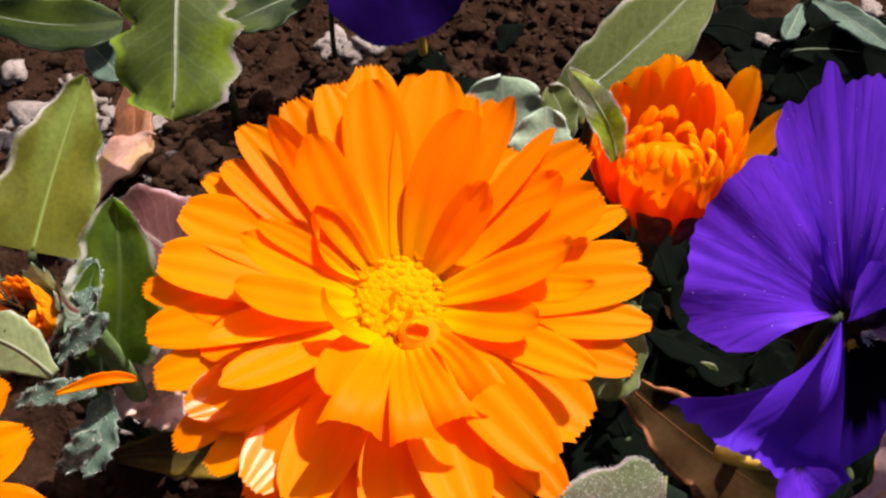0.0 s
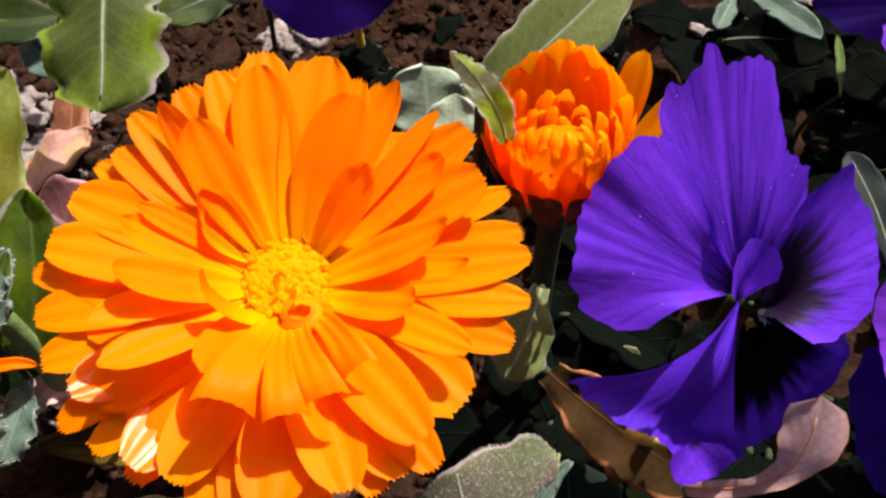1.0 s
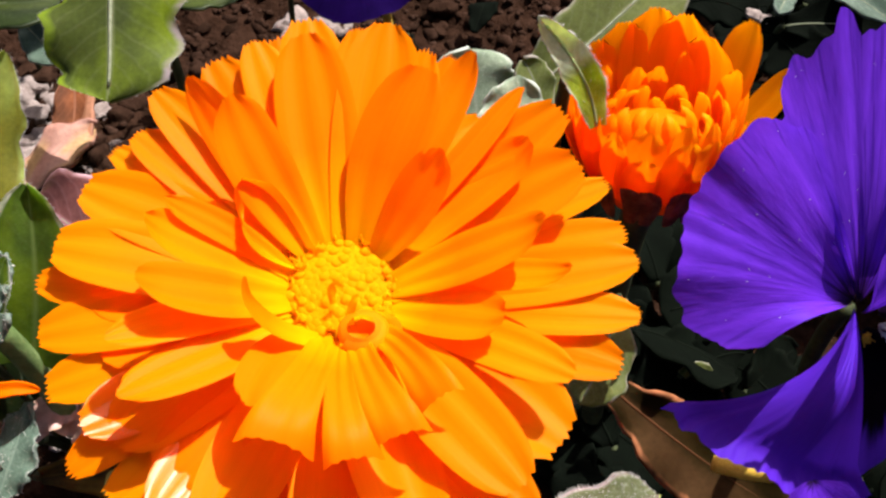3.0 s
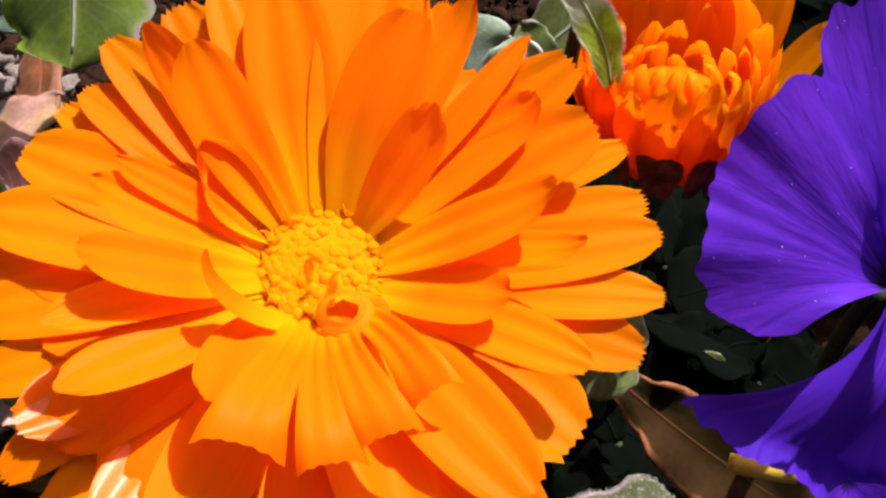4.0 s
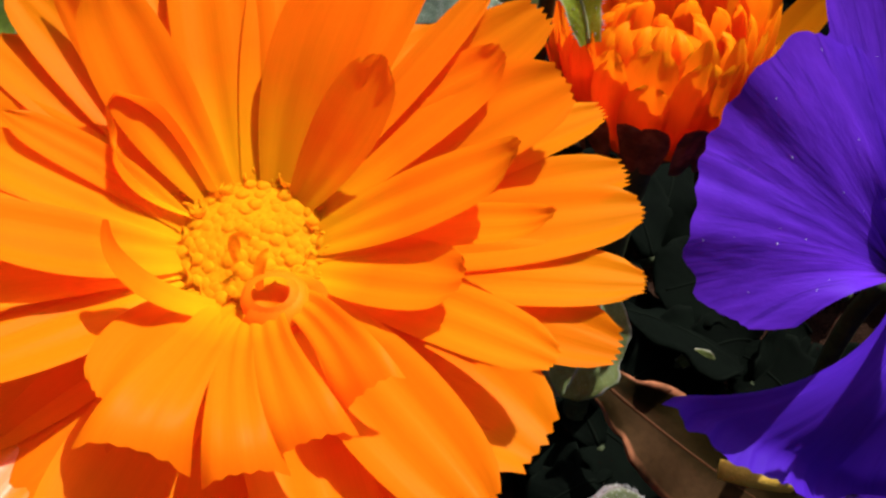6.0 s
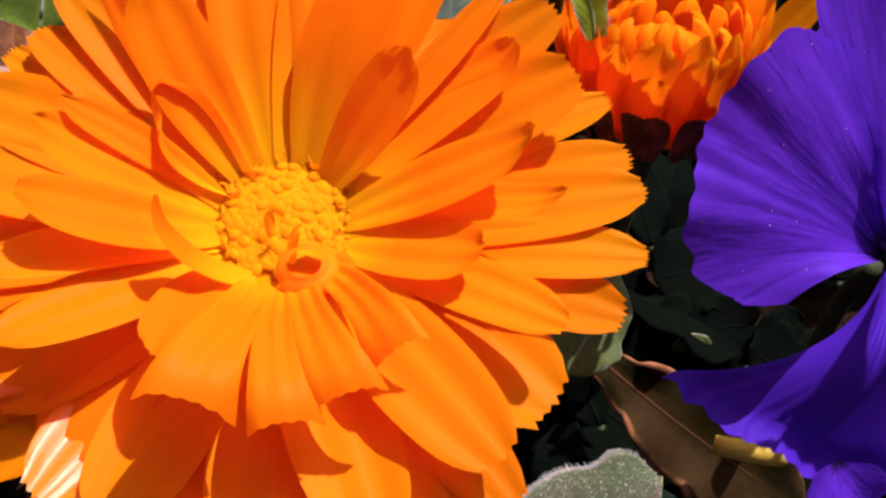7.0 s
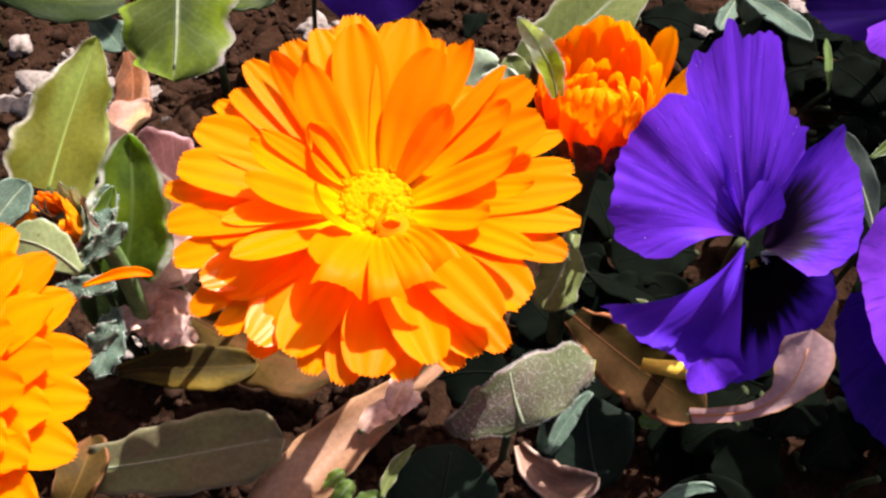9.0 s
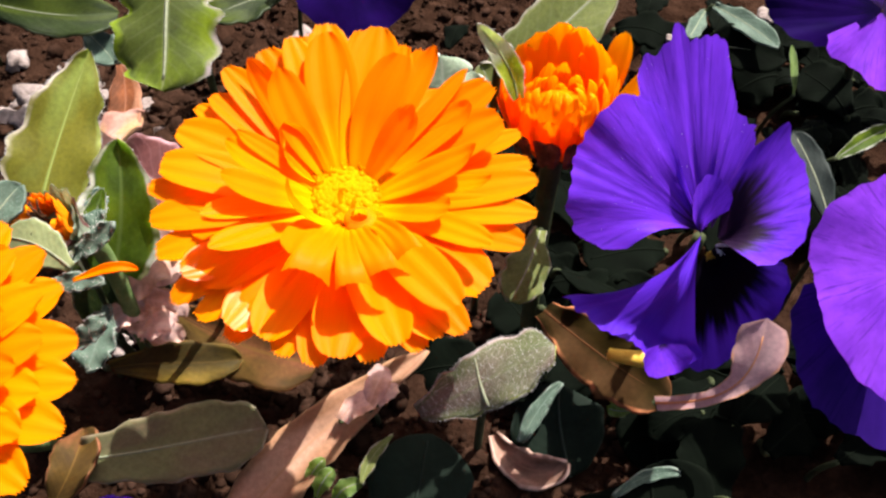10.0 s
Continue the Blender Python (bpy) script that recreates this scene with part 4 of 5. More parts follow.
def pansy():
    f = thing("pansy_flower", (62.8, 82, 56), "purple pansy with veined petals, black blotch and white eye", "flower", facing((0.11, -0.8, 0.58)))
    rng, spots = random.Random(5), []

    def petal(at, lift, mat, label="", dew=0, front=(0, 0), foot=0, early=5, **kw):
        """front: how far its rim stands out of the throat at either end of its spread; it slides along the camera's
        sight line, so its outline fits that view.
        """
        bm = fan(**kw)
        bmesh.ops.translate(bm, verts=bm.verts, vec=(at[0], at[1], lift))
        bm.verts.ensure_lookup_table()
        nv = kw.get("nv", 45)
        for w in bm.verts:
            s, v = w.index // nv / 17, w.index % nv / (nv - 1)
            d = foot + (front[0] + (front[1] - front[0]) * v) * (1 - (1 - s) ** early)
            # 150 and the slanted axis follow the sight line to the camera
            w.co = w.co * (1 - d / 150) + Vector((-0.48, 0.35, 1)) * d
        for i in range(dew):
            spots.append(bm.verts[rng.randrange(len(bm.verts) // 3, len(bm.verts) - 30)].co.copy())
        return part("petal", bm, mat, f, label)

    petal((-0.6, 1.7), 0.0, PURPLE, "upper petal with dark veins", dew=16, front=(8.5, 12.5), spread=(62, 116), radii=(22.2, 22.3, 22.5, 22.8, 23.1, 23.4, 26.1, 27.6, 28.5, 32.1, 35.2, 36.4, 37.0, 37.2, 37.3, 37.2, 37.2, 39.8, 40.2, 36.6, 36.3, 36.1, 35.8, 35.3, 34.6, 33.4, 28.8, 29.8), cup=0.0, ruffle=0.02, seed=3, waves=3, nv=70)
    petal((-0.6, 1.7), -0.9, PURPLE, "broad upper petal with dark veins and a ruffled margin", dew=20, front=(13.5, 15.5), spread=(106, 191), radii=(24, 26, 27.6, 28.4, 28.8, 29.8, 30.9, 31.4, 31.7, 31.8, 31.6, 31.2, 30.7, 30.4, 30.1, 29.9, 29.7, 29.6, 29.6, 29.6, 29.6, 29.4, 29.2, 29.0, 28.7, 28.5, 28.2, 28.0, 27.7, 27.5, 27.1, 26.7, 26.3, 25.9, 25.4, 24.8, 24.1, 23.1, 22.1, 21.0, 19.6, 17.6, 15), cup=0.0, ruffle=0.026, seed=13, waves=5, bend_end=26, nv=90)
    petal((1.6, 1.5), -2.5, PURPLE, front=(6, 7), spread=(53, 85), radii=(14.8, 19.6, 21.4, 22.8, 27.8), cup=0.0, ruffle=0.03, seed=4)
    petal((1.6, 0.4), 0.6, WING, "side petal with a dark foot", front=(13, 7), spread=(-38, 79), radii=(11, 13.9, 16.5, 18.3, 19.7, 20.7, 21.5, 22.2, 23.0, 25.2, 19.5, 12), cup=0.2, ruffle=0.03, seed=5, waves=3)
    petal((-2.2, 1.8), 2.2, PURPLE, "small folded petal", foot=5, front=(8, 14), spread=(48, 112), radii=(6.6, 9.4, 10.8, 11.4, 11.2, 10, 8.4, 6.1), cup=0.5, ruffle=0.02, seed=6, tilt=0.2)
    petal((-1.8, 2.3), 1.2, SHADED_PURPLE, "side petal with a rolled margin", front=(14, 23), early=4, spread=(209, 280), radii=(28.4, 28.1, 27.9, 27.7, 27.6, 27.9, 28.4, 29.6, 31.2, 32.6, 33.4, 32.0), cup=0.04, ruffle=0.015, seed=7, tilt=-0.45, turn_in=9.0, bend=52, waves=3)
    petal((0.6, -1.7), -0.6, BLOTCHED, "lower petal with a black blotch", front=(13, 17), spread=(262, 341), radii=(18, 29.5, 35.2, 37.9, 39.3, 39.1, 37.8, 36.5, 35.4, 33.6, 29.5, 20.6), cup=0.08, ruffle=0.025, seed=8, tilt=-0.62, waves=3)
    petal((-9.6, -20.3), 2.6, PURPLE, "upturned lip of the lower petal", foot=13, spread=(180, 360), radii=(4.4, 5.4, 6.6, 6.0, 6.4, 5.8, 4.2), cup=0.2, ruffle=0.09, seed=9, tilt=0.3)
    for x, y, side in ((0.3, 0.0, 1),):
        bm = tuft((x, y, 4.6), 70, 2.2, (0.5 * side, -0.25, 0.8), rng)
        part("beard", bm, WHITE, f, "white hairy tuft")
    bm = tuft((-0.8, -1.8, 3.0), 20, 1.1, (0, -0.5, 0.8), rng)
    part("throat", bm, STRAW, f, "yellow throat")
    for p in spots:
        r = rng.uniform(0.025, 0.06)
        bm = bmesh.new()
        bmesh.ops.create_icosphere(bm, subdivisions=2, radius=r * MM)
        bmesh.ops.scale(bm, verts=bm.verts, vec=(1, rng.uniform(0.7, 1.5), 0.8))
        mesh = bpy.data.meshes.new("dewdrop")
        bm.to_mesh(mesh)
        bm.free()
        mesh.materials.append(WHITE)
        mesh.polygons.foreach_set("use_smooth", [True] * len(mesh.polygons))
        drop = tagged(new("dewdrop", mesh), "tiny white dewdrop on a purple petal", "dewdrop", "dewdrops on the pansy")
        drop.matrix_world = f.matrix_basis @ Matrix.Translation((p + Vector((0, 0, r * 0.5))) * MM)
    stem_down(f, 60, 1.3, PETIOLE, (6, 8))


pansy()


def light_pansy():
    f = thing("pansy_flower", (108.1, 81.0, 50.4), "light purple pansy, its lower petal darkened for shade", "flower", facing(VIEWER) @ Matrix.Scale(1.04, 4))
    part("petal", fan((100, 262), (18, 20, 22.5, 24.5, 25, 23.5, 23.5, 24, 25, 27, 28.5), 0.05, 0.03, 12, 0.02), PALE_PURPLE, f, "light purple side petal")
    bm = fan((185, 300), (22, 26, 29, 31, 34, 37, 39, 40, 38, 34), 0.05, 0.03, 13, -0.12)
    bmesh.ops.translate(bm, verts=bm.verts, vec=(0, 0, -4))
    part("petal", bm, NAVY_SHADE, f, "lower petal darkened to indigo for shade")
    part("petal", fan((-60, 95), (26, 27, 26, 25, 24, 22, 20), 0.05, 0.03, 14, 0.0), PALE_PURPLE, f)
    stem_down(f, 60, 1.3, PETIOLE, (6, 8))


light_pansy()


def far_pansy():
    f = thing("pansy_flower", (130, 173.2, 45), "purple pansy seen in part, its upper petal darkened for shade", "flower", facing(VIEWER))
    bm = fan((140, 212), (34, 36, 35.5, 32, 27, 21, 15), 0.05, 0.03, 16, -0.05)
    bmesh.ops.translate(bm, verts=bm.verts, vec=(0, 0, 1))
    part("petal", bm, INDIGO_SHADE, f, "shaded indigo petal")
    part("petal", fan((196, 300), (18, 20, 17, 17.5, 20, 21, 20.5, 20), 0.08, 0.04, 17, 0.05), PALE_PURPLE, f, "light purple lower petal")
    part("petal", fan((-60, 140), (20, 22, 24, 25, 26, 30, 34), 0.08, 0.04, 18, 0.0), PURPLE, f)
    stem_down(f, 48, 1.3, PETIOLE, (6, 8))


far_pansy()


def hanging_pansy():
    f = thing("pansy_flower", (-13.1, 198.6, 35), "deep indigo pansy hanging over the soil", "flower", facing(VIEWER))
    part("petal", fan((175, 345), (18, 17, 16.5, 16.8, 16.2, 16.8, 18, 20), 0.1, 0.05, 20, 0.0), INDIGO_SHADE, f, "lower petal darkened to indigo for shade")
    part("petal", fan((-15, 178), (20, 21, 23, 24, 23, 21, 18), 0.1, 0.05, 22, 0.0), INDIGO_SHADE, f)
    part("stem", rod([(6, -10, -3), (7, -14, -8), (8, -20, -16), (8, -27, -23)], 1.1, 1.2, 12, 8), STRAW, f, "ochre stem")


hanging_pansy()

# ---- marigold leaves ----
leaf("marigold_leaf", [(-79.9, 114.2, 33.0), (-77.8, 125.5, 39.0), (-74.7, 135.3, 45.0), (-71.9, 145.4, 50.0)], 21, LIME, "upright yellow-green leaf with a pale downy margin", (0.2, -0.75, 0.62), rib="own", fold=0.16, peak=0.14, blunt=0.22, seed=3, notch=0.1, foot=0.85, wave=0.05, down=(420, 0, 0.7))
leaf("marigold_leaf", [(-56.5, 177.1, 55.0), (-58.2, 165.0, 50.0), (-55.9, 155.0, 44.0), (-57.1, 145.5, 38.0)], 29, SAGE, "broad sage green leaf with a ragged drooping tip", (0, -0.6, 0.8), fold=-0.12, peak=0.6, seed=5, notch=0.2, foot=0.7, blunt=0.6, down=(320, 0, 0.5))
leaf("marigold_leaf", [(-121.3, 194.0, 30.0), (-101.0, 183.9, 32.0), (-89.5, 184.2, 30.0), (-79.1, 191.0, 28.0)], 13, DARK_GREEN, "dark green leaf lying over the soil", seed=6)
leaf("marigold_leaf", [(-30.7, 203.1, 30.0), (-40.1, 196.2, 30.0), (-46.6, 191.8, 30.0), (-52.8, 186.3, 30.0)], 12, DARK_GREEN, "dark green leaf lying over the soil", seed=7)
leaf("marigold_leaf", [(-90.6, 190.7, 22.0), (-84.9, 184.3, 22.0), (-81.2, 180.1, 22.0), (-79.7, 178.2, 20.0)], 9, TEAL, "small blue-green leaf with a frosted edge", seed=8)
leaf("marigold_leaf", [(-56.0, 86.5, 40.0), (-54.0, 90.6, 47.0), (-52.6, 95.3, 55.0), (-54.6, 104.2, 60.0)], 17.5, GREEN, "green folded leaf with a thick white margin", (0.1, -0.7, 0.7), fold=0.5, peak=0.25, blunt=0.35, seed=9, foot=0.7, notch=0.07, down=(420, 0, 0.6))
leaf("marigold_leaf", [(-36.0, 91.0, 49.0), (-45.0, 99.5, 50.0), (-52.0, 106.0, 50.0), (-59.0, 111.0, 48.0)], 17, MAROON, "maroon-flushed leaf with a pink midrib", fold=0.2, seed=10)
leaf("marigold_leaf", [(-55.4, 69.5, 62.0), (-60.0, 72.9, 64.0), (-64.0, 74.8, 64.0), (-69.0, 76.4, 62.0)], 8.4, SMOOTH, "smooth pale green oval leaf", stalk=False, fold=-0.1, seed=11, wave=0.01)
leaf("marigold_leaf", [(-72.8, 77.6, 62.0), (-70.9, 80.0, 64.0), (-69.6, 83.2, 65.0), (-67.2, 85.8, 66.0)], 7, TEAL, "grey-green leaf bent at the tip", stalk=False, fold=0.3, seed=12, wave=0.02)
leaf("marigold_leaf", [(6.6, 47.0, 50.0), (14.2, 47.2, 56.0), (21.6, 50.0, 60.4), (30.0, 55.8, 58.6)], 11.0, VELVET, "velvety grey-green leaf with frosted nibbled edges", (0.1, -0.6, 0.8), fold=-0.1, peak=0.5, blunt=1.0, foot=0.3, seed=13, notch=0.11, rib=False, thick=0.9, cross=0.46, stalk=False, down=(420, 500, 0.55))
leaf("marigold_leaf", [(-62.4, 57.2, 14.0), (-48.6, 56.5, 18.0), (-35.1, 59.4, 20.0), (-24.6, 61.4, 20.0)], 15, DUSK, "dull olive leaf in shade with a pale vein", (0, -0.5, 0.86), fold=0.14, notch=0.04, blunt=1.0, foot=0.6, seed=14, wave=0.03)
leaf("marigold_leaf", [(31.3, 89.8, 50.0), (29.0, 82.1, 50.0), (27.3, 78.2, 48.0), (24.4, 74.7, 46.0)], 9, PALE, "pale green leaf below the large flower", fold=0.2, seed=15, notch=0.05)
leaf("marigold_leaf", [(24.7, 141.9, 45.0), (33.7, 146.5, 50.0), (43.1, 153.9, 54.0), (55.4, 166.2, 60.0)], 17, PALE, "long pale green leaf with a white midrib", (0.1, -0.7, 0.7), fold=0.12, peak=0.5, seed=16, wave=0.02, foot=0.6)
leaf("marigold_leaf", [(23.6, 89.9, 84.8), (22.8, 91.6, 90.0), (19.6, 92.4, 94.0), (15.8, 92.4, 98.8)], 4.4, TWO_TONE, "small twisted leaf with a bright green underside", down=(200, 40, 0.4), facing=(0.3, -0.6, 0.75), twist=(0, -30), fold=0.2, seed=17, peak=0.35, blunt=0.4, foot=0.5, rib="own", stalk=False, hold=True)
leaf("marigold_leaf", [(16.2, 109.1, 62.0), (16.7, 112.4, 64.0), (17.1, 115.1, 66.0), (17.4, 118.0, 68.0)], 11, DOWNY, "downy grey-green pointed leaf", fold=0.15, peak=0.3, blunt=0.2, seed=18)
leaf("pansy_leaf", [(13.4, 136.0, 38.0), (12.8, 140.1, 42.0), (12.1, 142.5, 46.0), (11.8, 145.5, 50.0)], 17, DOWNY, "blue-green leaf with a scalloped margin", fold=-0.1, peak=0.5, blunt=0.9, seed=19, notch=0.1, rib=False, foot=0.6)
leaf("marigold_leaf", [(25.1, 135.3, 42.0), (24.5, 138.7, 45.0), (23.1, 141.5, 47.0), (21.3, 143.4, 49.0)], 7, PALE, "small pale green leaf", seed=20)
leaf("pansy_leaf", [(95.7, 202.7, 25.0), (100.4, 198.1, 25.0), (106.1, 192.5, 25.0), (110.4, 182.9, 25.0)], 7, TEAL, "blue-green leaf catching the sun", seed=22)
leaf("pansy_leaf", [(89.3, 191.1, 18.0), (97.3, 190.9, 20.0), (105.3, 188.8, 20.0), (115.5, 186.8, 18.0)], 14, DEEP_SHADE, "leaf coloured near black for deep shade", seed=23)
leaf("pansy_leaf", [(94.0, 204.3, 22.0), (90.9, 198.4, 23.0), (88.5, 193.9, 23.0), (86.6, 190.7, 22.0)], 5, TEAL, "blue-green leaf catching the sun", seed=24)
leaf("pansy_leaf", [(97.6, 100.4, 40.0), (96.5, 107.2, 44.0), (93.9, 113.3, 48.0), (91.0, 120.3, 50.0)], 7, SHADED_TEAL, "blue-green leaf behind the pansy, darkened for shade", seed=25)
leaf("pansy_leaf", [(112.7, 168.1, 20.0), (113.7, 172.8, 22.0), (114.0, 177.6, 24.0), (114.0, 182.9, 26.0)], 2.2, SPROUT, "narrow bright green leaf", seed=26, rib=False)
leaf("pansy_leaf", [(121.0, 147.9, 15.0), (125.7, 150.3, 17.0), (131.1, 153.9, 18.0), (137.1, 155.2, 20.0)], 5, GREEN, "narrow bright green leaf", seed=27)
for seed, w, path in ((28, 3.8, [(-57.3, 74.2, 58.0), (-54.6, 75.9, 60.0), (-51.6, 76.5, 62.0), (-49.5, 78.7, 64.0)]),
                      (29, 3.5, [(-61.2, 67.1, 58.0), (-57.5, 67.8, 60.0), (-54.4, 68.3, 60.0), (-49.7, 68.3, 60.0)]),
                      (30, 4, [(-56.0, 60.3, 50.0), (-53.5, 61.2, 52.0), (-51.6, 62.4, 54.0), (-50.3, 64.7, 54.0)]),
                      (31, 8, [(-59.9, 85.3, 30.0), (-59.2, 77.5, 30.0), (-60.2, 73.2, 30.0), (-61.0, 70.0, 28.0)]),
                      (32, 4.5, [(-57.1, 85.5, 53.4), (-56.9, 87.3, 55.4), (-57.2, 90.5, 55.4), (-57.0, 94.7, 55.4)])):
    leaf("marigold_leaf", path, w, TEAL, "small crumpled frosted leaf", stalk=False, down=(160, 60, 0.5), seed=seed, wave=0.15, notch=0.15, rib=False, ruffle=4)
leaf("marigold_leaf", [(-59.7, 83.5, 49.4), (-58.4, 86.2, 52.4), (-56.8, 89.4, 55.4), (-55.7, 93.2, 57.4)], 5.5, GREEN, "small folded green leaf with a pale margin", (0.1, -0.7, 0.7), fold=0.4, seed=41, peak=0.3, blunt=0.3, foot=0.6, down=(120, 0, 0.4))
# added dark leaf, in place of the folded leaf's shaded lower part
leaf("marigold_leaf", [(-62.5, 84.4, 20.0), (-62.2, 87.6, 26.0), (-62.0, 91.2, 32.0), (-61.6, 95.7, 38.0)], 12, DARK_GREEN, "dark green leaf standing in for shade below the folded leaf", seed=42, peak=0.5, foot=0.5, blunt=0.7, rib="own")
leaf("fallen_petal", [(-53.8, 65.9, 63.0), (-49.2, 66.3, 65.0), (-45.7, 66.9, 67.0), (-42.6, 67.6, 64.0)], 1.7, ORANGE, "loose orange petal lying on small leaves", stalk=False, category="petal", fold=0.4, seed=34, rib=False, thick=0.25, wave=0.0)

leaf("fallen_petal", [(-62.0, 44.0, 8.0), (-58.0, 46.0, 11.0), (-54.0, 46.5, 11.0), (-50.0, 46.0, 8.0)], 9, SHADED_PURPLE, "purple pansy petal lying under the leaves", stalk=False, category="petal", fold=0.1, seed=35, rib=False, thick=0.25, blunt=1.0)
# added pale slivers stand in for a sun streak and lit edges on dark leaves
leaf("pansy_leaf", [(28.9, 61.8, 13.0), (30.5, 65.3, 15.0), (33.7, 69.5, 17.0), (38.0, 73.8, 18.0)], 3.6, TEAL, "narrow pale sliver standing in for sun on a dark leaf", seed=36, rib=False, peak=0.4, blunt=0.3, stalk=False)
leaf("pansy_leaf", [(-5.0, 52.7, 12.0), (-4.2, 55.9, 13.0), (-2.5, 59.7, 14.0), (1.5, 62.9, 14.0)], 2.6, PALE, "narrow pale sliver standing in for sun on a dark leaf", seed=39, rib=False, peak=0.4, blunt=0.3, stalk=False)
leaf("pansy_leaf", [(48.0, 50.5, 10.0), (52.0, 53.5, 13.0), (57.0, 55.0, 14.0), (62.0, 54.6, 13.0)], 2.6, TEAL, "pale scalloped sliver standing in for a lit leaf edge", seed=37, rib=False, notch=0.12)
leaf("pansy_leaf", [(66.0, 50.0, 4.0), (69.0, 57.0, 9.0), (71.0, 63.0, 12.0), (71.5, 68.0, 13.0)], 14, DEEP_SHADE, "rounded green leaf darkened for shade", seed=38, rib="own", blunt=1.0, foot=0.7)
leaf("pansy_leaf", [(49.6, 98.6, 13.0), (51.0, 98.9, 15.4), (53.0, 98.7, 15.6), (54.8, 98.0, 13.6)], 2.6, PALE, "small pale leaf tip lit among dark leaves", seed=44, rib=False, blunt=0.9, foot=0.6)
# ---- pansy leaves, their shade put into the dark colour ----
for seed, w, path, lab in ((40, 22, [(5.0, 44.6, 2.0), (6.5, 52.6, 6.0), (8.1, 59.3, 9.0), (9.2, 65.6, 10.0)], "rounded green leaf darkened for shade"),
                           (41, 21, [(40.6, 59.1, 2.0), (38.8, 66.6, 6.0), (37.7, 73.0, 9.0), (39.1, 77.9, 11.0)], "rounded leaf darkened for shade, beside its painted sun streak"),
                           (42, 18, [(60.7, 60.5, 1.0), (60.9, 67.9, 4.0), (60.9, 73.0, 7.0), (61.2, 77.6, 9.0)], "rounded green leaf darkened for shade"),
                           (43, 30, [(55.2, 38.6, 4.0), (56.1, 46.8, 8.0), (57.0, 53.2, 11.0), (54.9, 56.3, 12.0)], "broad leaf darkened for shade with a pale scalloped edge")):
    leaf("pansy_leaf", path, w, SHADE_LEAF if seed < 42 else DEEP_SHADE, lab, seed=seed, blunt=0.45, foot=0.05, grow=0.5, peak=0.5, wave=0.015, fold=-0.06, ruffle=1.2, rib="own")


# filler leaves where only deep shade lies; their near-black colour is that shade
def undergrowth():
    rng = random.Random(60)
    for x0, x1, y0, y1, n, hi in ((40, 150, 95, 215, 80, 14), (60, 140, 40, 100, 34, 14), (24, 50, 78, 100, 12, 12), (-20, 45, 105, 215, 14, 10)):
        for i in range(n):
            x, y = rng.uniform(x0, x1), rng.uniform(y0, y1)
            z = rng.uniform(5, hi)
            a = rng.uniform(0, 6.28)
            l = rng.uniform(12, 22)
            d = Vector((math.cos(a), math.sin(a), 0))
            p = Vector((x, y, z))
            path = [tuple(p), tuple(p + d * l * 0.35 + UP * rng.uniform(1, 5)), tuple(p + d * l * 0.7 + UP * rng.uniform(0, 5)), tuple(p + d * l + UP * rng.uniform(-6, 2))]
            leaf("pansy_leaf", path, l * rng.uniform(0.6, 0.85), DEEP_SHADE, "near-black leaf filling the deep shade among the plants", (rng.uniform(-0.5, 0.5), rng.uniform(-0.7, 0.2), 0.8), seed=600 + i, notch=0.07, blunt=0.8, wave=0.06, fold=0.05, rib="own", group="leaves deep among the pansies")


undergrowth()

# ---- dead leaves on the soil ----
leaf("dead_leaf", [(-30.0, 47.7, 5.0), (-20.3, 62.1, 9.0), (-7.2, 71.6, 13.0), (8.6, 84.8, 14.0)], 13, BROWN, "curled dry brown leaf with bleached spots", fold=0.3, peak=0.25, blunt=0.15, foot=0.8, seed=50, wave=0.07, rib="own", ruffle=4)
for seed, w, path in ((80, 5, [(-9.5, 66.5, 14.0), (-7.5, 69.0, 16.5), (-5.0, 70.0, 16.5), (-2.5, 71.5, 15.0)]), (81, 5.5, [(-4.0, 69.5, 15.0), (-2.4, 72.5, 18.5), (-1.2, 75.0, 18.5), (-0.8, 77.5, 17.0)]), (82, 3, [(-2.0, 70.0, 15.0), (0.0, 71.0, 17.0), (1.2, 72.5, 17.5), (2.4, 74.0, 16.0)])):
    leaf("dead_leaf", path, w, PINK, "bleached papery scrap of dead leaf", seed=seed, wave=0.16, notch=0.06, rib=False, fold=0.3, ruffle=2.2, blunt=0.9, foot=0.6, peak=0.5)
leaf("dead_leaf", [(-62.4, 81.0, 12.0), (-51.4, 81.4, 15.0), (-42.4, 79.3, 15.0), (-33.4, 83.6, 12.0)], 9.5, SHADED_YELLOW, "yellowing dead leaf on the soil, darkened for shade", seed=51, rib="own")
leaf("dead_leaf", [(-51.5, 97.4, 12.0), (-37.3, 86.8, 14.0), (-26.7, 82.4, 14.0), (-15.6, 82.3, 12.0)], 16, OCHRE, "brown dead leaf flat on the soil", seed=52, rib="own")
leaf("dead_leaf", [(23.9, 68.6, 4.0), (26.8, 61.5, 3.0), (32.9, 56.1, 6.0), (38.9, 58.7, 10.0)], 7.5, CURLED, "curled brown leaf with a pale rim", fold=0.7, seed=53, rib="own")
leaf("dead_leaf", [(34.7, 88.2, 25.0), (43.2, 79.5, 24.0), (51.0, 73.9, 22.0), (60.9, 68.0, 20.0)], 16, SHADED_OCHRE, "ochre withered leaf under the pansy, darkened for shade", fold=0.2, seed=54, notch=0.09, ruffle=4, wave=0.13, rib="own", foot=0.35)
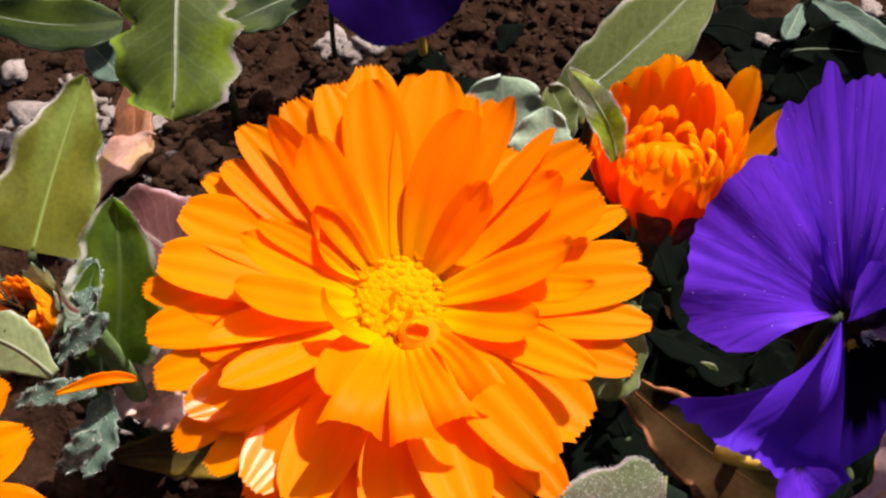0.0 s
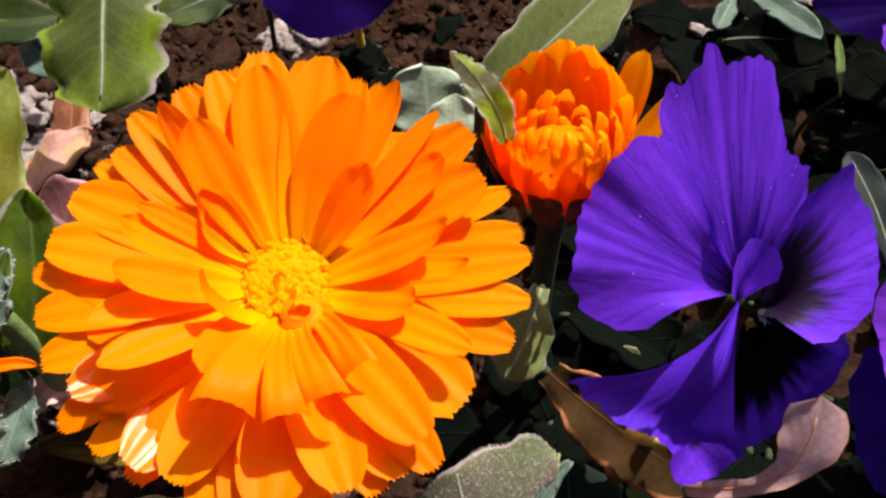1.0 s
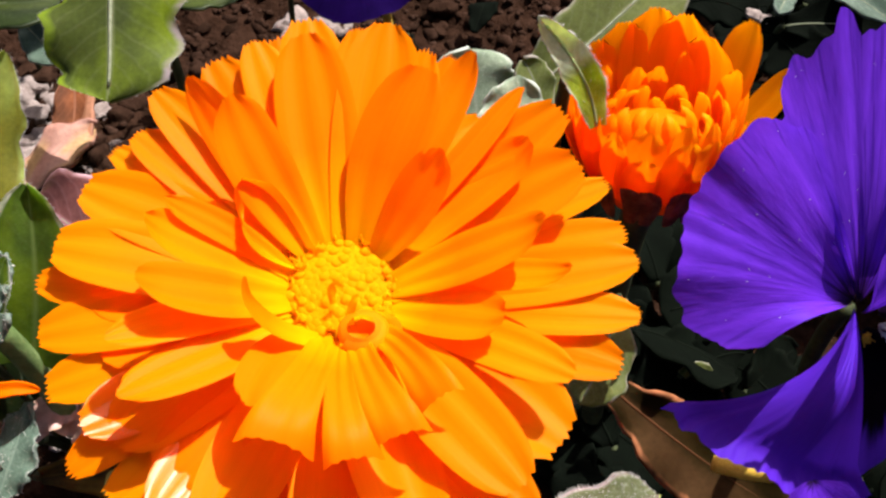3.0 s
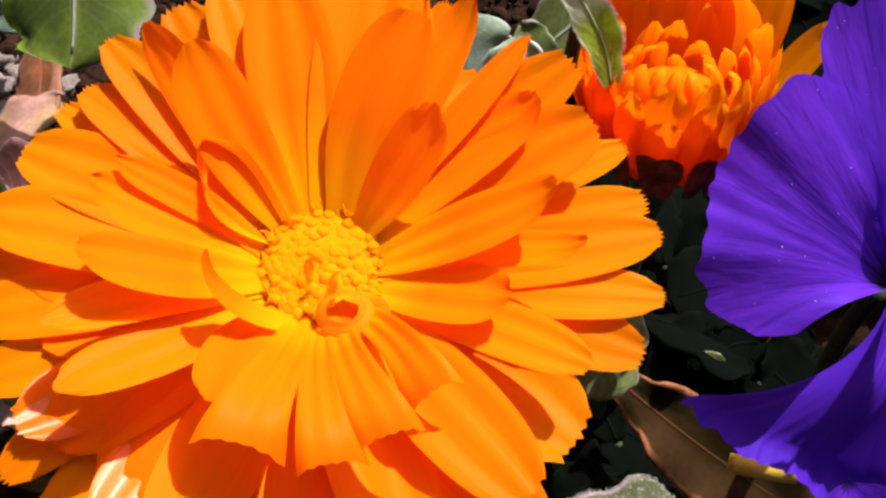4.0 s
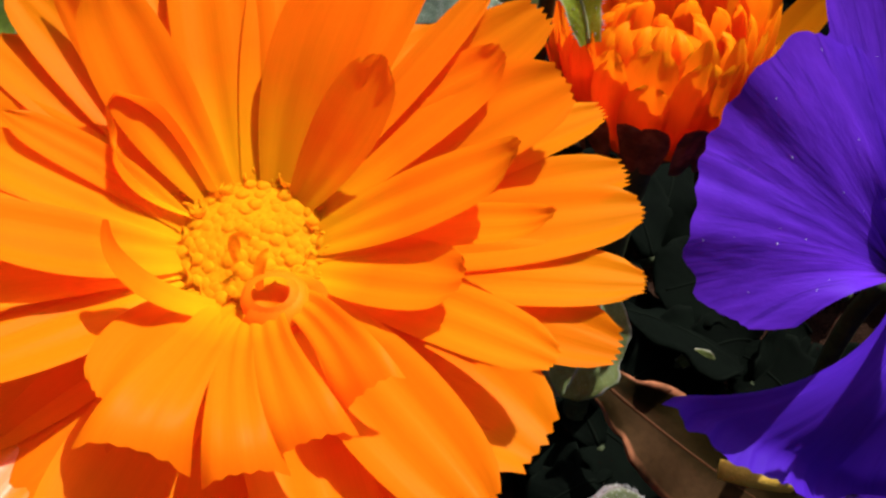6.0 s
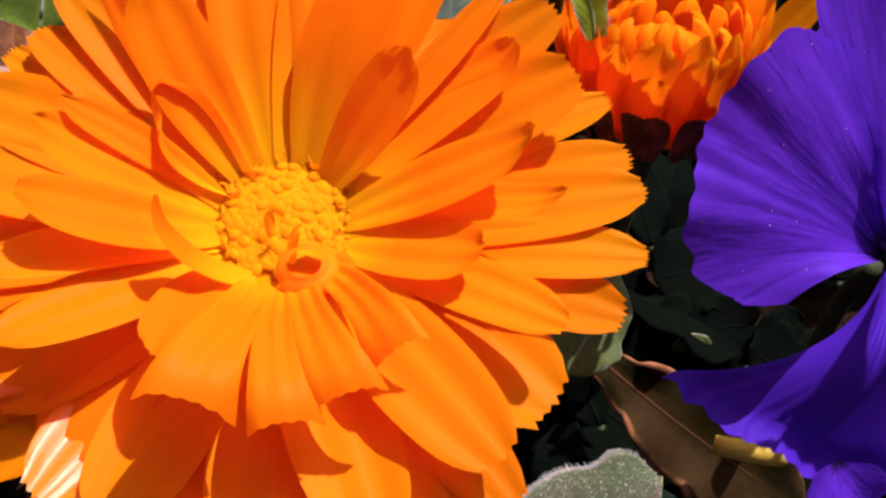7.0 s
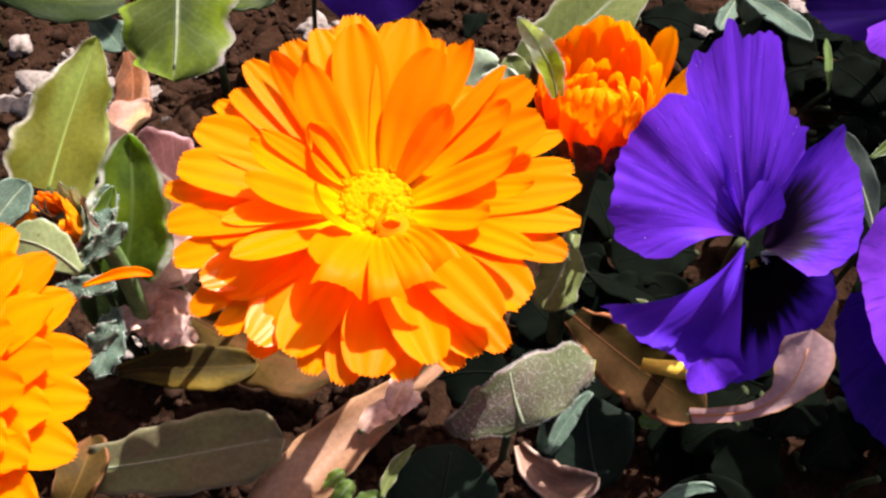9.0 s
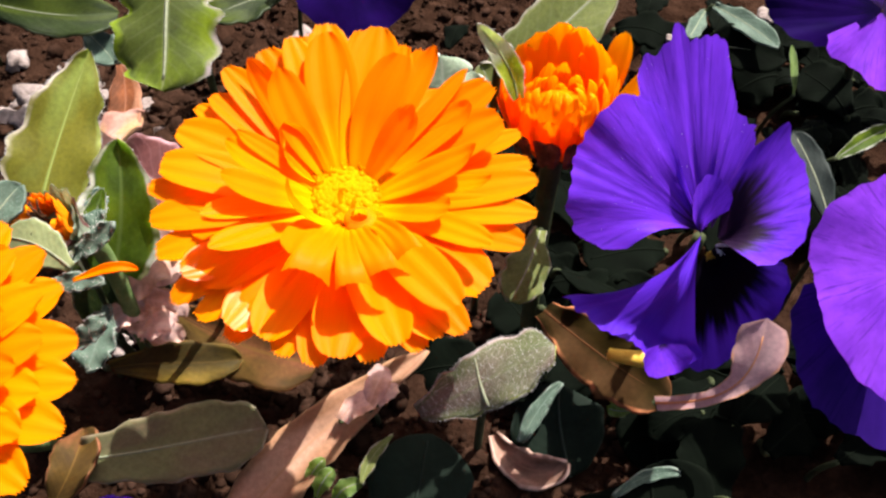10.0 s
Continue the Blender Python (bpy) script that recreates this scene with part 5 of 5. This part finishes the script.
leaf("dead_leaf", [(57.4, 67.4, 20.0), (67.5, 62.6, 28.0), (73.6, 60.6, 35.0), (74.6, 71.0, 46.0)], 10.0, ROSY, "pinkish dry leaf curling upwards at its end", (-0.3, -0.5, 0.85), fold=0.15, peak=0.88, blunt=1.0, foot=0.3, seed=55, wave=0.06, rib="own", grow=9.0, ruffle=4)
leaf("dead_leaf", [(-83.0, 190.9, 9.0), (-78.7, 180.3, 9.0), (-76.7, 169.4, 8.0), (-78.3, 157.2, 6.0)], 10, RUSSET, "russet and pink dead leaf on the soil", seed=56, rib="own")
leaf("dead_leaf", [(-84.0, 146.8, 8.0), (-81.4, 157.9, 10.0), (-77.2, 163.7, 10.0), (-72.5, 169.5, 8.0)], 9, BLUSHED, "pink and yellow dry leaf on the soil", fold=0.3, seed=57, wave=0.15, rib="own")


def scrap(seed, w, *path):
    leaf("dead_leaf", path, w, PINK, "papery pinkish scrap of dry leaf", seed=seed, wave=0.2, notch=0.08, rib=False, fold=0.3, ruffle=2.4, blunt=0.9, foot=0.6)


scrap(58, 10, (-57.5, 91.0, 25.0), (-54.7, 94.3, 31.0), (-51.5, 97.5, 32.0), (-47.0, 101.5, 27.0))
scrap(59, 6, (-61.4, 87.1, 20.0), (-58.5, 87.6, 25.0), (-55.4, 86.3, 25.0), (-52.0, 84.6, 20.0))
scrap(61, 6, (-57.2, 89.7, 22.0), (-54.5, 89.6, 27.0), (-51.4, 90.3, 27.0), (-47.6, 90.3, 21.0))
scrap(62, 5, (-52.0, 86.0, 20.0), (-50.0, 84.6, 23.0), (-48.4, 84.3, 23.0), (-45.6, 84.3, 19.0))
scrap(63, 9, (-60.0, 95.0, 22.0), (-57.0, 97.0, 28.0), (-53.0, 98.0, 29.0), (-48.0, 99.0, 24.0))
scrap(64, 7, (-56.0, 91.0, 17.0), (-53.0, 92.5, 22.0), (-50.0, 93.0, 22.0), (-46.5, 92.0, 17.0))
scrap(65, 6, (-58.5, 88.0, 14.0), (-56.0, 88.5, 18.0), (-53.5, 88.0, 18.0), (-50.0, 87.5, 13.0))
scrap(66, 11, (-56.0, 89.5, 29.0), (-53.0, 92.5, 34.0), (-50.0, 95.5, 35.0), (-46.6, 98.5, 31.0))
scrap(69, 7, (-50.5, 95.0, 30.0), (-48.5, 98.0, 35.0), (-47.0, 100.5, 36.0), (-45.5, 103.0, 32.0))
scrap(67, 6, (-61.5, 83.5, 22.0), (-58.5, 84.5, 27.0), (-56.5, 86.0, 28.0), (-53.5, 88.0, 24.0))
scrap(68, 5, (-52.5, 82.0, 22.0), (-50.5, 83.0, 26.0), (-48.5, 84.5, 26.0), (-46.5, 86.0, 23.0))
scrap(60, 5, (-62.6, 95.4, 24.0), (-60.6, 95.7, 30.0), (-58.1, 94.7, 30.0), (-56.0, 93.0, 24.0))
for seed, w, path in ((70, 4, [(-14.6, 52.6, 6.0), (-13.8, 53.3, 10.0), (-12.6, 54.2, 12.0), (-10.9, 56.1, 12.0)]), (71, 4, [(-11.0, 51.3, 6.0), (-9.6, 52.0, 10.0), (-8.3, 52.3, 12.0), (-5.0, 53.9, 10.0)]),
                      (72, 3.5, [(-16.6, 55.2, 6.0), (-15.9, 57.0, 9.0), (-14.6, 57.3, 11.0), (-12.9, 59.0, 11.0)]), (73, 3, [(48.5, 75.4, 14.0), (49.4, 72.2, 16.0), (50.3, 70.2, 16.0), (51.6, 69.2, 15.0)]),
                      (74, 3, [(53.6, 69.4, 14.0), (51.4, 68.1, 15.0), (49.7, 68.4, 15.0), (48.3, 69.7, 14.0)])):
    leaf("seedling_leaf", path, w, SPROUT, "small bright green seedling leaf", seed=seed, notch=0.08, wave=0.1)
leaf("dead_leaf", [(-68.1, 48.2, 10.0), (-63.9, 51.5, 16.0), (-62.3, 56.8, 18.0), (-63.9, 64.2, 14.0)], 9, OCHRE, "curled brown leaf beside the marigold", fold=0.4, seed=76, rib="own")
st = thing("straw", (46.5, 73.1, 30.0), "short yellow straw on the withered leaf", "straw")
part("stalk", rod([(46.5, 73.1, 30.0), (49.2, 71.8, 31.0), (51.9, 71.4, 31.0), (55.1, 71.8, 30.0)], 1.3, 1.9, 10, 9), STRAW, st, "", (46.5, 73.1, 30.0))

# ---- crumbs of soil ----


def crumbs():
    rng = random.Random(91)
    verts, faces = [], []
    ball = bmesh.new()
    bmesh.ops.create_icosphere(ball, subdivisions=1, radius=1)
    shape = [w.co.copy() for w in ball.verts]
    tris = [tuple(w.index for w in f.verts) for f in ball.faces]
    ball.free()
    for i in range(4200):
        x, y = rng.uniform(-150, 70), rng.uniform(100, 240)
        if i % 5 == 0:
            x, y = rng.uniform(-80, 60), rng.uniform(40, 110)
        size = rng.uniform(0.5, 1.3) if rng.random() < 0.8 else rng.uniform(1.3, 2.6)
        z = soil_height(x, y) + size * 0.25
        o = Vector((rng.uniform(0, 90), rng.uniform(0, 90), 0))
        flat = rng.uniform(0.5, 0.9)
        n = len(verts)
        for c in shape:
            k = size * (1 + 0.9 * noise.noise(c * 1.4 + o))
            verts.append(((x + c.x * k) * MM, (y + c.y * k) * MM, (z + c.z * k * flat) * MM))
        faces.extend(tuple(n + j for j in t) for t in tris)
    mesh = bpy.data.meshes.new("soil_crumbs")
    mesh.from_pydata(verts, [], faces)
    mesh.materials.append(CRUMB)
    mesh.polygons.foreach_set("use_smooth", [True] * len(mesh.polygons))
    tagged(new("soil_crumbs", mesh), "loose brown crumbs of garden soil", "soil", kind="stuff")


crumbs()

# ---- stones and clods ----
rng = random.Random(77)
for cx, cy, sx, sy, n, mat, lab, cat, lo, hi in ((-102, 174, 14, 24, 30, STONE, "small pale stone on the soil", "stone", 2.4, 6.0), (-75, 160, 18, 16, 14, STONE, "small pale stone on the soil", "stone", 1.5, 3.2),
                                                 (-25, 213, 9, 9, 12, STONE, "small pale stone on the soil", "stone", 2.0, 4.6), (-30, 172, 20, 14, 6, STONE, "small pale stone on the soil", "stone", 2.0, 4.0), (-56, 97, 14, 10, 16, STONE, "small pale stone on the soil", "stone", 1.5, 3.4),
                                                 (-60, 165, 60, 50, 80, CLOD, "small crumbly brown soil clod", "clod", 0.9, 3.6), (-80, 168, 42, 34, 50, CLOD, "crumbly brown soil clod", "clod", 2.4, 5.4), (10, 190, 40, 24, 22, CLOD, "crumbly brown soil clod", "clod", 2.0, 4.6), (-20, 80, 50, 40, 40, CLOD, "small crumbly brown soil clod", "clod", 1.5, 3.5), (95, 190, 30, 20, 8, STONE, "small pale stone on the soil", "stone", 2, 4)):
    for i in range(n):
        x, y = rng.gauss(cx, sx * 0.6), rng.gauss(cy, sy * 0.6)
        size = rng.uniform(lo, hi)
        pebble("pebble" if mat is STONE else "soil_clod", (x, y, soil_height(x, y) + size * 0.2), size, mat, lab, cat, rng.random(), "stones on the soil" if mat is STONE else "clods on the soil")
# placed and raised to fit the camera's view, clear of the leaves
for x, y, size in ((85, 200, 2.2), (88, 197, 2.6), (117, 213, 3.2), (111, 203, 2.0)):
    pebble("pebble", (x, y, 14.0), size, STONE, "small pinkish stone raised to show above the leaves", "stone", x + y, "stones on the soil")
